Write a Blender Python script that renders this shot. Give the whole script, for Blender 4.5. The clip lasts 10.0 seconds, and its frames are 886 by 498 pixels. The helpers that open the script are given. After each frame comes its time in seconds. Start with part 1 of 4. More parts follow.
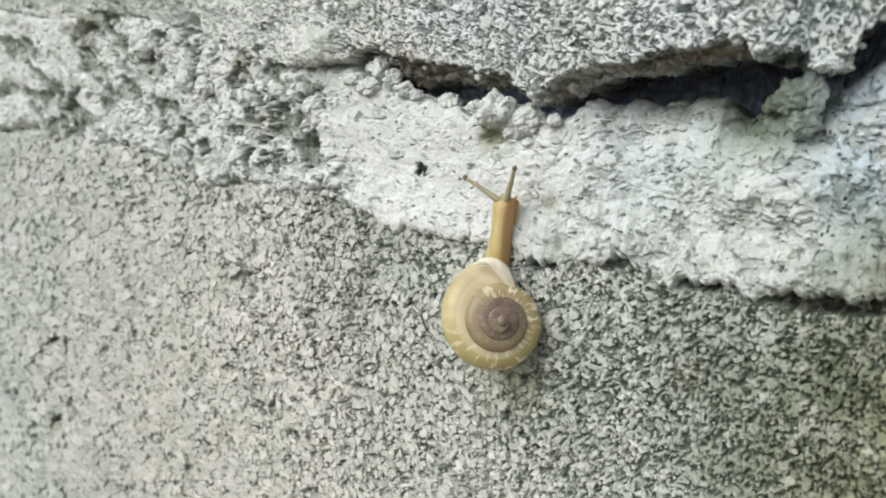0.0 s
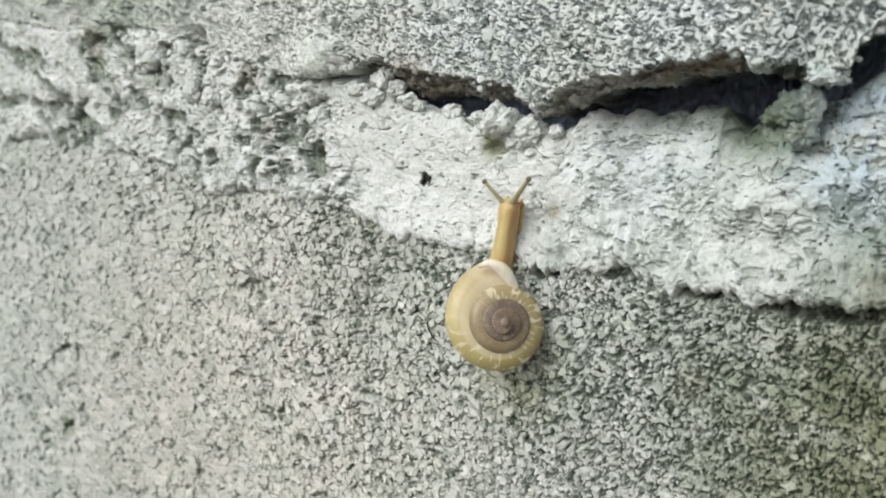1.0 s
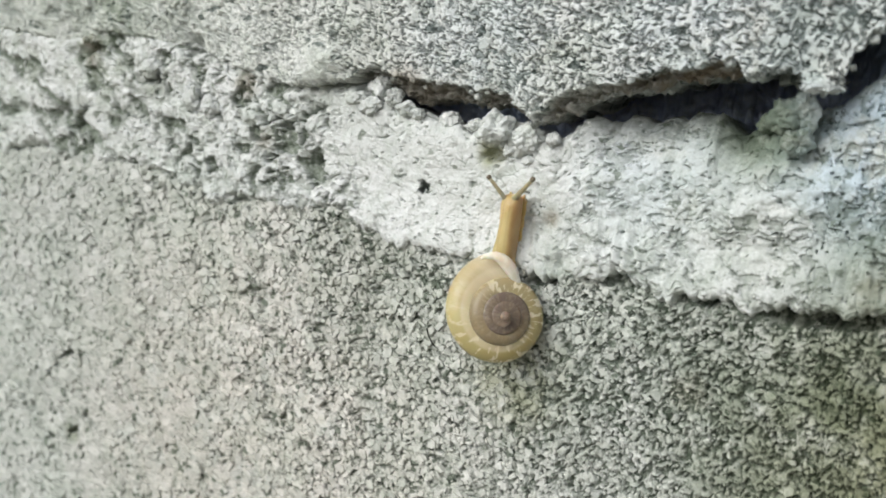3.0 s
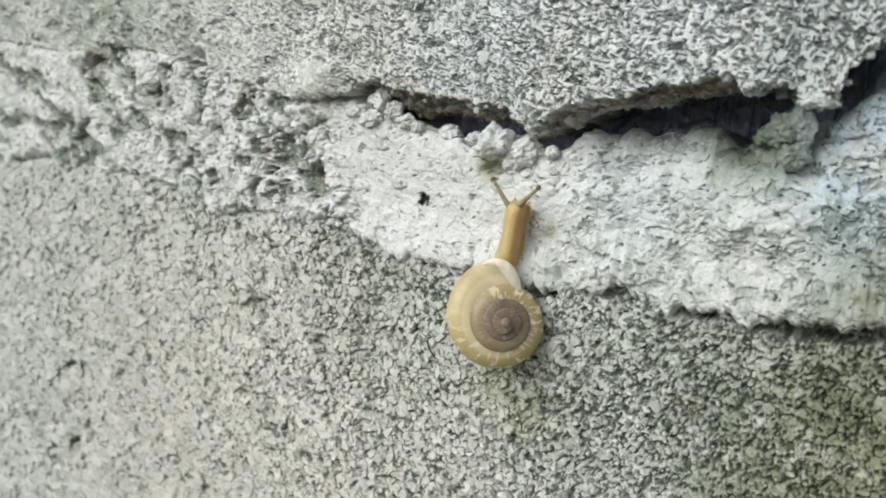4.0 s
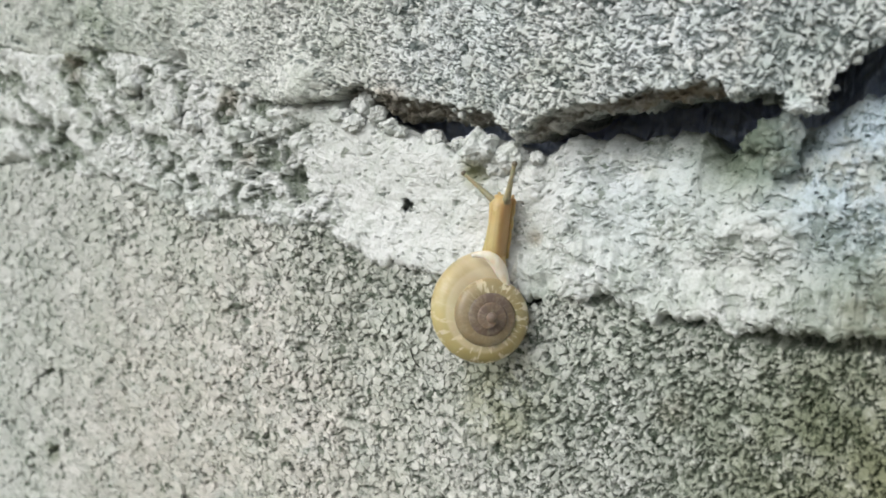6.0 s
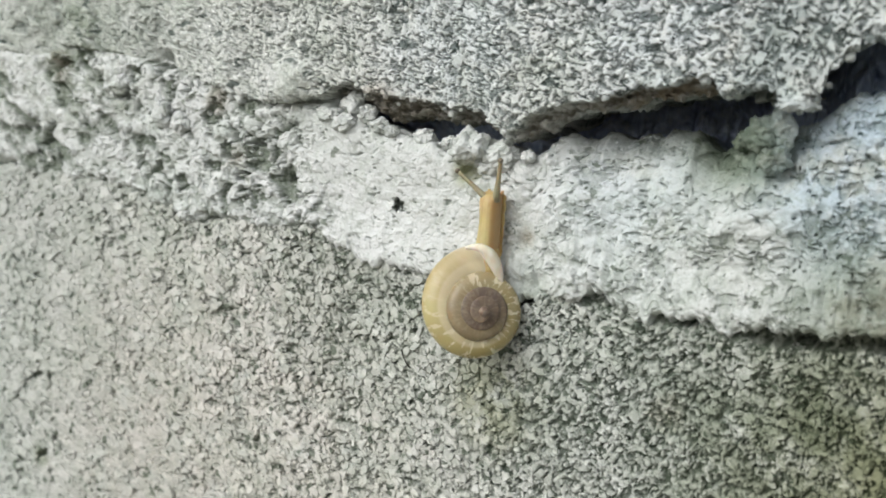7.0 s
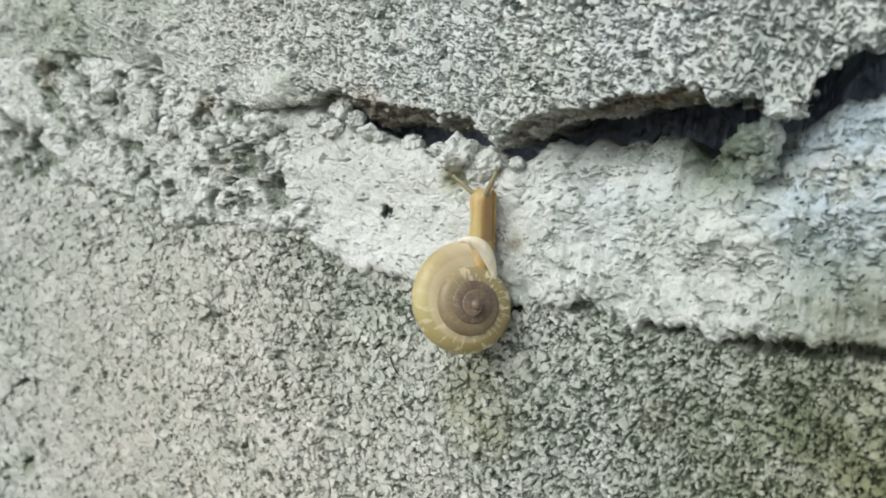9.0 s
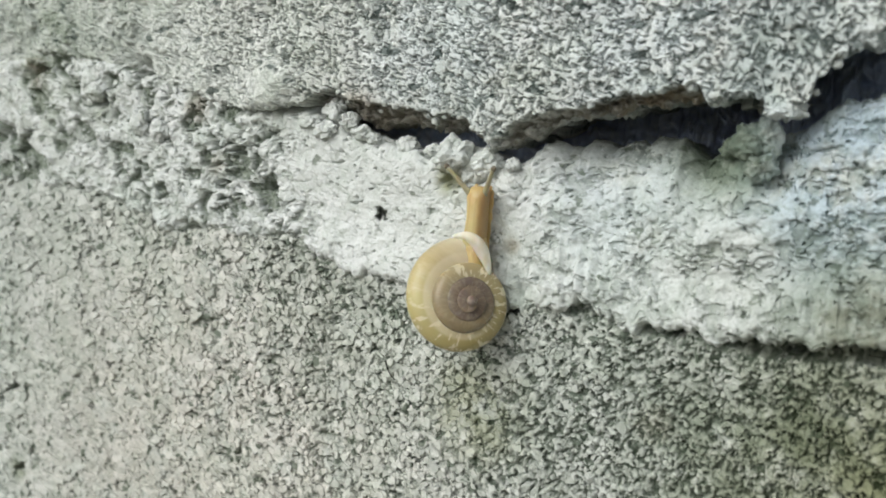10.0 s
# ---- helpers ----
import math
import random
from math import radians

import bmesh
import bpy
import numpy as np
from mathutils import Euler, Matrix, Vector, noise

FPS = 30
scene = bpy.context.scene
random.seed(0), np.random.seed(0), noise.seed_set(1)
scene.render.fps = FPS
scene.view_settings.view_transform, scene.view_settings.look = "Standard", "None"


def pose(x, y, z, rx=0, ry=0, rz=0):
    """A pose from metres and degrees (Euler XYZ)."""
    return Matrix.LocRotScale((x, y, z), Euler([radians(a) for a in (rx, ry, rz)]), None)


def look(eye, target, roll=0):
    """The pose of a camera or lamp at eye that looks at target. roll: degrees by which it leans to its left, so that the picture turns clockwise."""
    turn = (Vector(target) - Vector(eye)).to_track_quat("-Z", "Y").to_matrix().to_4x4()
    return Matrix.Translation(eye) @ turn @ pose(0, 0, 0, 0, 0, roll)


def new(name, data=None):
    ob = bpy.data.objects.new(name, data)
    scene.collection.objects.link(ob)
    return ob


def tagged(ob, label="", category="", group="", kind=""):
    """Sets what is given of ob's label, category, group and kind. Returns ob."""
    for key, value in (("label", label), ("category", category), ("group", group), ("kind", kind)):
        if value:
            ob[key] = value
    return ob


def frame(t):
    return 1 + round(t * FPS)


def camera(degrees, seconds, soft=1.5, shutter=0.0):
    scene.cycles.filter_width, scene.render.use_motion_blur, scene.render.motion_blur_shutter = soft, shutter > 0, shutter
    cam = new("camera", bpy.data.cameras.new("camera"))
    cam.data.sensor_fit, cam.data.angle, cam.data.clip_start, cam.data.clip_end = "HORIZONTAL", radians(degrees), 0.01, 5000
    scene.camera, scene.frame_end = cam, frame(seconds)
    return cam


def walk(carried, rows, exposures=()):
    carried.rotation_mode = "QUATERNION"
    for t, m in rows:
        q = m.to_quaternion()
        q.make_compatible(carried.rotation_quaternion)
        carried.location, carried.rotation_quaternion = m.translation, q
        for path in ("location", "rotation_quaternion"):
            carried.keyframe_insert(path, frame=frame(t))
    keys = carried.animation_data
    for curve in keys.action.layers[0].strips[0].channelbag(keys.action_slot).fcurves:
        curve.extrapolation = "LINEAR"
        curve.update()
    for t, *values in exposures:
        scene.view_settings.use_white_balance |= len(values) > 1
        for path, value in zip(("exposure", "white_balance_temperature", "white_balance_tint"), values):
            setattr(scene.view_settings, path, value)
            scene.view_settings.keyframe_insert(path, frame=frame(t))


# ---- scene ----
# Millimetres (MM) on the wall: x along it, z up from the middle of the detail; the wall's face is y = 0 and -y is out of it.
MM, LEVEL = 0.001, 1.2
cam = camera(54.0, 10.0, soft=1.8)
# seconds; x, y, z in MM; turn in degrees
CAMERA_ROWS = [
    (0.0, 60.64, -91.36, 8.76, 85.425, 3.017, 33.333),
    (0.5, 61.49, -92.10, 10.33, 84.982, 3.443, 33.577),
    (1.0, 61.69, -92.45, 10.92, 84.975, 3.654, 33.684),
    (1.5, 61.97, -92.49, 11.45, 84.902, 3.816, 33.851),
    (2.0, 61.45, -92.12, 11.63, 84.773, 4.027, 33.590),
    (3.5, 62.82, -92.68, 13.17, 84.612, 4.298, 33.925),
    (4.0, 62.88, -92.80, 13.62, 84.925, 4.394, 33.852),
    (4.5, 62.16, -92.18, 13.97, 85.010, 4.667, 33.560),
    (5.0, 61.98, -91.85, 13.42, 85.189, 4.554, 33.465),
    (5.5, 62.72, -91.34, 13.55, 85.261, 4.389, 33.354),
    (7.0, 62.15, -90.22, 13.40, 85.237, 4.413, 32.603),
    (7.5, 62.25, -89.74, 14.66, 84.844, 4.771, 32.318),
    (8.0, 62.35, -89.98, 13.87, 85.292, 4.469, 32.245),
    (8.5, 62.56, -89.99, 13.24, 85.611, 4.344, 32.327),
    (9.0, 62.29, -89.66, 13.87, 85.345, 4.477, 32.050),
    (9.5, 62.40, -88.89, 14.87, 85.062, 4.811, 31.841),
    (10.0, 61.38, -88.69, 13.90, 85.418, 4.610, 31.588),
]
cam.data.dof.use_dof, cam.data.dof.focus_distance, cam.data.dof.aperture_fstop = True, 0.1055, 33.0
# the clip darkens a little on the way, and turns slightly green at the end
EXPOSURES = ((0.0, -0.16, 6500, 10), (5.0, -0.22, 6500, 10), (7.0, -0.25, 6500, 10), (7.5, -0.3, 6500, 10), (8.0, -0.15, 6500, 10), (8.5, -0.19, 6500, 9), (9.2, -0.28, 6500, 7.5), (10.0, -0.29, 6500, 7))
walk(cam, [(t, pose(x * MM, y * MM, LEVEL + z * MM, rx, ry, rz)) for t, x, y, z, rx, ry, rz in CAMERA_ROWS], EXPOSURES)

# ---- world, sun, exposure ----
SUN_UP, SUN_SIDE = 40.0, -15.0    # degrees over the ground; to the side of the wall's normal
world = bpy.data.worlds.new("overcast_sky")
scene.world = world
world.use_nodes = True
wn, wl = world.node_tree.nodes, world.node_tree.links
sky = wn.new("ShaderNodeTexSky")
sky.sky_type, sky.sun_disc = "NISHITA", False
sky.sun_elevation, sky.sun_rotation = radians(SUN_UP), radians(180 - SUN_SIDE)
sky.air_density, sky.dust_density, sky.ozone_density = 1.0, 4.0, 1.0
hsv = wn.new("ShaderNodeHueSaturation")     # cloud takes the blue out of the sky
hsv.inputs["Saturation"].default_value = 0.35
wl.new(sky.outputs[0], hsv.inputs["Color"])
wl.new(hsv.outputs[0], wn["Background"].inputs["Color"])
wn["Background"].inputs["Strength"].default_value = 0.15
sun = new("sun", bpy.data.lights.new("sun", "SUN"))
sun.data.energy, sun.data.angle, sun.data.color = 1.53, radians(44), (0.93, 0.98, 0.975)
sun.matrix_world = look((math.sin(radians(SUN_SIDE)) * 3, -3 * math.cos(radians(SUN_SIDE)), LEVEL + 3 * math.tan(radians(SUN_UP))), (0, 0, LEVEL))

# ---- noise on arrays ----
def mixed(ix, iy, seed):
    """A number from 0 to 1 for each cell of a lattice."""
    h = (ix.astype(np.int64) * 374761393 + iy.astype(np.int64) * 668265263 + seed * 974634777) & 0xFFFFFFFF
    h = ((h ^ (h >> 13)) * 1274126177) & 0xFFFFFFFF
    h = ((h ^ (h >> 16)) * 2246822519) & 0xFFFFFFFF
    return ((h ^ (h >> 15)) & 0xFFFFFF) / 16777216.0


def soft_noise(x, y, seed):
    """Smooth noise from -1 to 1 with one bump to a unit."""
    ix, iy = np.floor(x), np.floor(y)
    fx, fy = x - ix, y - iy
    fx, fy = fx * fx * fx * (fx * (fx * 6 - 15) + 10), fy * fy * fy * (fy * (fy * 6 - 15) + 10)
    a, b = mixed(ix, iy, seed), mixed(ix + 1, iy, seed)
    c, d = mixed(ix, iy + 1, seed), mixed(ix + 1, iy + 1, seed)
    return 2 * (a + (b - a) * fx + (c - a) * fy + (a - b - c + d) * fx * fy) - 1


def layered(x, y, seed, octaves=4, gain=0.5):
    total, strength = 0 * x, 1.0
    for n in range(octaves):
        total = total + strength * soft_noise(x * 2**n + 17.3 * n, y * 2**n - 9.1 * n, seed + n)
        strength *= gain
    return total


def cells(x, y, seed):
    """Cell noise: distance to the nearest and the second point, the nearest one's offset and its own number."""
    ix, iy = np.floor(x), np.floor(y)
    near, second = np.full(x.shape, 9.0), np.full(x.shape, 9.0)
    ox, oy, own = 0 * x, 0 * x, 0 * x
    for i in (-1, 0, 1):
        for j in (-1, 0, 1):
            cx, cy = ix + i, iy + j
            dx = cx + 0.1 + 0.8 * mixed(cx, cy, seed) - x
            dy = cy + 0.1 + 0.8 * mixed(cx, cy, seed + 5) - y
            d = np.sqrt(dx * dx + dy * dy)
            first = d < near
            second = np.where(first, near, np.minimum(second, d))
            ox, oy = np.where(first, dx, ox), np.where(first, dy, oy)
            own = np.where(first, mixed(cx, cy, seed + 9), own)
            near = np.where(first, d, near)
    return near, second, ox, oy, own


def ramp(v, a, b):
    v = np.clip((v - a) / (b - a), 0, 1)
    return v * v * (3 - 2 * v)


def chips(x, z, size, seed, steep=0.16, spread=0.5):
    """Broken grains of all sizes lying over one another: height from 0 (the bed) to about 1, and a tone for each grain."""
    wx = x / size + 0.22 * soft_noise(x / size * 1.7, z / size * 1.7, seed + 31) + 0.1 * soft_noise(x / size * 4.1, z / size * 4.1, seed + 33)
    wz = z / size + 0.22 * soft_noise(x / size * 1.7, z / size * 1.7, seed + 57) + 0.1 * soft_noise(x / size * 4.1, z / size * 4.1, seed + 59)
    ix, iz = np.floor(wx), np.floor(wz)
    top = np.zeros(x.shape)
    tone = 0.12 + 0.2 * mixed(ix, iz, seed + 3)
    for i in (-1, 0, 1):
        for j in (-1, 0, 1):
            cx, cz = ix + i, iz + j
            a, b, c, d = (mixed(cx, cz, seed + k) for k in (5, 6, 7, 8))
            dx, dz = wx - cx - 0.05 - 0.9 * a, wz - cz - 0.05 - 0.9 * b
            ca, sa = np.cos(c * 6.283), np.sin(c * 6.283)
            u, v = dx * ca + dz * sa, (dz * ca - dx * sa) * (0.75 + 0.7 * b)
            r = 0.26 + 0.46 * d * d + 0.12 * c
            q = (0.55 * np.maximum(np.abs(u), np.abs(v)) + 0.45 * np.hypot(u, v)) / r
            h = (1 - spread) + spread * (a * 5.1 + d) % 1.0 * 1.0 + 0.22 * (u * (b - 0.5) + v * (a - 0.5)) / r
            h = h * (1 - ramp(q, 1 - steep, 1.05)) - 0.05 * q * q
            over = h > top
            top = np.where(over, h, top)
            tone = np.where(over, 0.5 + 0.5 * ((c * 7.7 + d) % 1.0), tone)
    return top, tone


def joints(x, z, size, seed, width=0.2):
    """Narrow, ragged joints between grains: 1 in the joint, 0 on the grains; and a level and a tone for each grain."""
    wx, wz = x / size, z / size
    for k, strength in ((0.9, 0.34), (2.3, 0.2), (5.2, 0.1)):
        wx = wx + strength * soft_noise(x / size * k + 3.1, z / size * k, seed + 21)
        wz = wz + strength * soft_noise(x / size * k, z / size * k + 7.7, seed + 23)
    f1, f2, ox, oz, own = cells(wx, wz, seed)
    open_ = ramp(layered(x / size / 1.6, z / size / 1.6, seed + 25, 2), -0.75, 0.25)
    gap = (1 - ramp(f2 - f1, 0.03, width)) * (0.25 + 0.75 * open_)
    return gap, own, (own * 29.3) % 1, ox * (own * 7.3 % 1 - 0.5) + oz * (own * 13.7 % 1 - 0.5)


# ---- materials ----
def material(name, rough=0.9, spec=0.25):
    m = bpy.data.materials.new(name)
    m.use_nodes = True
    b = m.node_tree.nodes["Principled BSDF"]
    b.inputs["Roughness"].default_value, b.inputs["Specular IOR Level"].default_value = rough, spec
    return m, m.node_tree.nodes, m.node_tree.links, b


def mixed_colour(nodes, links, fac, a, b, blend="MIX"):
    n = nodes.new("ShaderNodeMix")
    n.data_type, n.blend_type = "RGBA", blend
    for socket, value in ((n.inputs["Factor"], fac), (n.inputs["A"], a), (n.inputs["B"], b)):
        if isinstance(value, bpy.types.NodeSocket):
            links.new(value, socket)
        elif isinstance(value, (int, float)):
            socket.default_value = value
        else:
            socket.default_value = (*value, 1)
    return n.outputs["Result"]


def ranged(nodes, links, value, a, b, c=0.0, d=1.0):
    n = nodes.new("ShaderNodeMapRange")
    n.interpolation_type = "SMOOTHSTEP"
    links.new(value, n.inputs["Value"])
    for key, v in zip(("From Min", "From Max", "To Min", "To Max"), (a, b, c, d)):
        n.inputs[key].default_value = v
    return n.outputs["Result"]


def noise_of(nodes, links, vector, scale, detail=4.0, rough=0.55):
    n = nodes.new("ShaderNodeTexNoise")
    n.inputs["Scale"].default_value, n.inputs["Detail"].default_value, n.inputs["Roughness"].default_value = scale, detail, rough
    links.new(vector, n.inputs["Vector"])
    return n.outputs["Fac"]


def times(nodes, links, a, b):
    n = nodes.new("ShaderNodeMath")
    n.operation = "MULTIPLY"
    for socket, v in zip(n.inputs, (a, b)):
        if isinstance(v, bpy.types.NodeSocket):
            links.new(v, socket)
        else:
            socket.default_value = v
    return n.outputs[0]


def masonry(name, dark, light, stains_and_light, bump=0.5, speck_share=0.04, skin=(), recess_tint=(0.22, 0.18, 0.13)):
    """Concrete or mortar: a tone for each grain, cloudy soiling, dark and pale specks, and patches of stain, light and
    shade (x, z, radius in MM, colour, strength).
    skin: layers of pores (scale, stretch, turn, from, to, depth), dark at the bottom as "dark" is."""
    m, nodes, links, b = material(name, 0.92, 0.2)
    here = nodes.new("ShaderNodeMapping")       # places on the wall, the same for all its pieces
    here.inputs["Location"].default_value = (0, 0, -LEVEL)
    links.new(nodes.new("ShaderNodeNewGeometry").outputs["Position"], here.inputs["Vector"])
    at = here.outputs[0]
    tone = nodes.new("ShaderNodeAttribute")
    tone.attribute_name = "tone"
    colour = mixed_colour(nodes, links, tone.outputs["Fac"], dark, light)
    cloud = ranged(nodes, links, noise_of(nodes, links, at, 55, 5), 0.35, 0.7)
    colour = mixed_colour(nodes, links, times(nodes, links, cloud, 0.5), colour, (0.80, 0.86, 0.80), "MULTIPLY")
    mottle = ranged(nodes, links, noise_of(nodes, links, at, 330, 4, 0.65), 0.48, 0.62)      # grey-green film between paler grains
    colour = mixed_colour(nodes, links, times(nodes, links, mottle, 0.35), colour, (0.66, 0.72, 0.64), "MULTIPLY")
    fine = ranged(nodes, links, noise_of(nodes, links, at, 1900, 3, 0.6), 0.3, 0.75)
    colour = mixed_colour(nodes, links, times(nodes, links, fine, 0.3), colour, tuple(min(0.9, c * 1.25) for c in light))
    dots = ranged(nodes, links, noise_of(nodes, links, at, 2000, 2, 0.5), 0.60, 0.67)
    colour = mixed_colour(nodes, links, times(nodes, links, dots, speck_share * 5), colour, dark)
    height = noise_of(nodes, links, at, 1500, 5, 0.7)
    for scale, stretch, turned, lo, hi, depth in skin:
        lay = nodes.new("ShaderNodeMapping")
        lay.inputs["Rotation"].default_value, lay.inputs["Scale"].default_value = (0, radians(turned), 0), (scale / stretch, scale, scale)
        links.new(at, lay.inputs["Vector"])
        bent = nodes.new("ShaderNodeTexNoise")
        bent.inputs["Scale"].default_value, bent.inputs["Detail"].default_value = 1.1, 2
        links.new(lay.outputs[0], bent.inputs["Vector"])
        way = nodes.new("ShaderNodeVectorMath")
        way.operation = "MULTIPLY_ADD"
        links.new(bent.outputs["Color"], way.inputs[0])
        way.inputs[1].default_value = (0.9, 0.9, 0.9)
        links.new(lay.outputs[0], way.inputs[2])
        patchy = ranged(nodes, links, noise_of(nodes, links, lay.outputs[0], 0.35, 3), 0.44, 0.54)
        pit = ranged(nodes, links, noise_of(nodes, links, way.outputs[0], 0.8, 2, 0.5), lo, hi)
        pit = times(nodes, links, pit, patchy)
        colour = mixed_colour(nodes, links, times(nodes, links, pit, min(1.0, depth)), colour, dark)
        lower_by = nodes.new("ShaderNodeMath")
        lower_by.operation = "MULTIPLY_ADD"
        links.new(pit, lower_by.inputs[0])
        lower_by.inputs[1].default_value = -0.3 * depth
        links.new(height, lower_by.inputs[2])
        height = lower_by.outputs[0]
    level = nodes.new("ShaderNodeVectorMath")       # the patches run straight into the wall
    level.operation = "MULTIPLY"
    links.new(at, level.inputs[0])
    level.inputs[1].default_value = (1, 0, 1)
    for x, z, radius, tint, strength, *edge in stains_and_light:
        off = nodes.new("ShaderNodeVectorMath")
        off.operation = "DISTANCE"
        links.new(level.outputs[0], off.inputs[0])
        off.inputs[1].default_value = (x * MM, 0, z * MM)
        near = ranged(nodes, links, off.outputs["Value"], radius * MM, radius * MM * 0.25)
        ragged = ranged(nodes, links, noise_of(nodes, links, at, *(edge[2:] or (190,)), 6, 0.7), *(edge[:2] or (0.28, 0.58)))
        colour = mixed_colour(nodes, links, times(nodes, links, times(nodes, links, near, ragged), strength), colour, tint, "MULTIPLY")
    earth = nodes.new("ShaderNodeAttribute")        # tint in open or deep recesses: a block's brown inside, blue-grey in the crack
    earth.attribute_name = "recess_tint"
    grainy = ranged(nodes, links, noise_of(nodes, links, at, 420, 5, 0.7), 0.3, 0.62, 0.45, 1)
    colour = mixed_colour(nodes, links, times(nodes, links, earth.outputs["Fac"], grainy), colour, recess_tint)
    links.new(colour, b.inputs["Base Color"])
    relief = nodes.new("ShaderNodeBump")
    relief.inputs["Strength"].default_value, relief.inputs["Distance"].default_value = bump, 0.0006
    links.new(height, relief.inputs["Height"])
    links.new(relief.outputs[0], b.inputs["Normal"])
    return m


# greenish patches on the rough mortar, also in place of its hollows' shade
HOLLOW_GREEN = (0.32, 0.355, 0.295)
# what each patch leaves of the colour under it; BLUISH holds blue sky light
OLIVE, BROWN, BLUISH, PINKISH, GREENISH, MOSSY = (0.52, 0.56, 0.47), (0.42, 0.32, 0.22), (0.875, 0.985, 1.15), (1.05, 0.985, 0.955), (0.70, 0.735, 0.69), (0.755, 0.745, 0.59)
# olive and green patches to the right also carry the dimmer light there
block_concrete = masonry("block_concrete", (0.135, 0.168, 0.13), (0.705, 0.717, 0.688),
                         # the patch at (9, -14) is moist ground with the snail's shade painted in
                         [(56, -22, 46, OLIVE, 0.66), (-88.5, -32, 3.5, OLIVE, 0.9), (55, -18, 22, MOSSY, 0.45, 0.2, 0.6), (59, -22, 16, MOSSY, 0.9, 0.2, 0.5), (50, -25, 26, MOSSY, 0.6, 0.2, 0.6), (34, -10, 26, GREENISH, 0.4), (44, -19, 20, GREENISH, 0.35), (47, -13.5, 5, OLIVE, 0.6), (31, -14, 3, PINKISH, 1.0), (9, -14, 10, (0.62, 0.63, 0.48), 0.8), (14, -20, 14, OLIVE, 0.2), (-40, -34, 66, PINKISH, 0.9, 0.2, 0.6), (-12, 2, 18, GREENISH, 0.5)],
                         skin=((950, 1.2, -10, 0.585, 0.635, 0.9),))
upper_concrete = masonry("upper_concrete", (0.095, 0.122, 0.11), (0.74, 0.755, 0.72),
                         [(-5, 22.8, 5.0, BROWN, 0.6), (1, 20.8, 4.0, BROWN, 0.5), (8, 19.4, 4.0, BROWN, 0.4), (40, 27, 26, BLUISH, 0.4), (8, 30, 18, BLUISH, 0.3), (46, 23, 9, GREENISH, 0.7), (-56, 40, 25, GREENISH, 0.8), (-82, 46, 20, GREENISH, 0.7), (-62, 40.5, 9, OLIVE, 0.7, 0.46, 0.58, 220)],
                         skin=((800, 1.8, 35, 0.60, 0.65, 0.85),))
# green patches to the right, with the dimmer light there put into the colour
joint_mortar = masonry("joint_mortar", (0.155, 0.185, 0.14), (0.665, 0.68, 0.67),
                       [(53, 13, 19, BLUISH, 1.0), (28, 11, 14, BLUISH, 0.3), (46, 5, 22, GREENISH, 0.5, 0.5, 0.6, 240), (40, 14, 6, GREENISH, 0.9), (38.6, 14.6, 8, OLIVE, 1.0, 0.2, 0.45), (50, -2, 14, OLIVE, 0.45), (51.5, -2.5, 5, BROWN, 0.55, 0.3, 0.6, 300), (51, -1.5, 8, OLIVE, 0.7, 0.3, 0.55, 260), (-54, 29.5, 3.5, OLIVE, 0.9), (-69, 37, 4.5, BROWN, 0.6), (-68, 36, 14, OLIVE, 0.75, 0.46, 0.56, 260), (-88, 38, 16, OLIVE, 0.6, 0.48, 0.58, 200), (-33, 27, 3.5, BROWN, 0.5), (-30.4, 18.6, 2.5, BROWN, 0.6), (38, 4, 24, GREENISH, 0.2), (54, 8, 22, GREENISH, 0.15), (50, 4, 22, OLIVE, 0.3, 0.52, 0.6, 300), (15.5, 0, 4, GREENISH, 0.8), (6.9, 13.6, 2.6, (0.52, 0.52, 0.36), 1.0, 0.25, 0.6), (14.7, 5.6, 1.6, BROWN, 0.7), (-62, 24, 75, HOLLOW_GREEN, 0.95, 0.61, 0.64, 380), (-62, 24, 75, HOLLOW_GREEN, 0.85, 0.645, 0.675, 200), (-62, 24, 70, GREENISH, 0.12, 0.5, 0.58, 120)], 0.14, speck_share=0.05, recess_tint=(0.38, 0.45, 0.6),
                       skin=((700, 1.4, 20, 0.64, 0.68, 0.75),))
plain_concrete = masonry("plain_concrete", (0.36, 0.37, 0.34), (0.5, 0.5, 0.47), [])

# ---- the wall ----
# Edges along the wall, as x and z in MM.
LIP = ((-240, 62), (-130, 50), (-92, 43.5), (-77, 39.3), (-63, 38.7), (-43, 33.6), (-31.5, 28.0), (-24, 25.6), (-18.7, 25.1), (-14.6, 25.1), (-14.2, 24.8), (-13.4, 24.6), (-12.1, 24.9), (-9.3, 23.1), (-6.2, 21.3),
       (-1.8, 21.2), (0.9, 21.2), (3.7, 19.8), (6.1, 19.3), (9.1, 19.6), (10.8, 18.6), (12.2, 17.6), (13.6, 17.1), (14.9, 17.1), (16.3, 17.9), (18.3, 18.1), (21.4, 19.3), (23.8, 19.4), (28, 19.4), (29.9, 19.8), (33.6, 19.7), (36.5, 19.6),
       (37.6, 19.9), (38.5, 19.7), (39.6, 19.2), (41, 19.4), (42.6, 19.8), (44.1, 19.5), (44.3, 17.7), (45.6, 17.2), (47.1, 17.2), (47.25, 18.2), (48.1, 18.7), (48.5, 19.7), (48.8, 20.8), (49.9, 20.8), (50.3, 21.5), (52, 22.3), (62, 26), (160, 22))
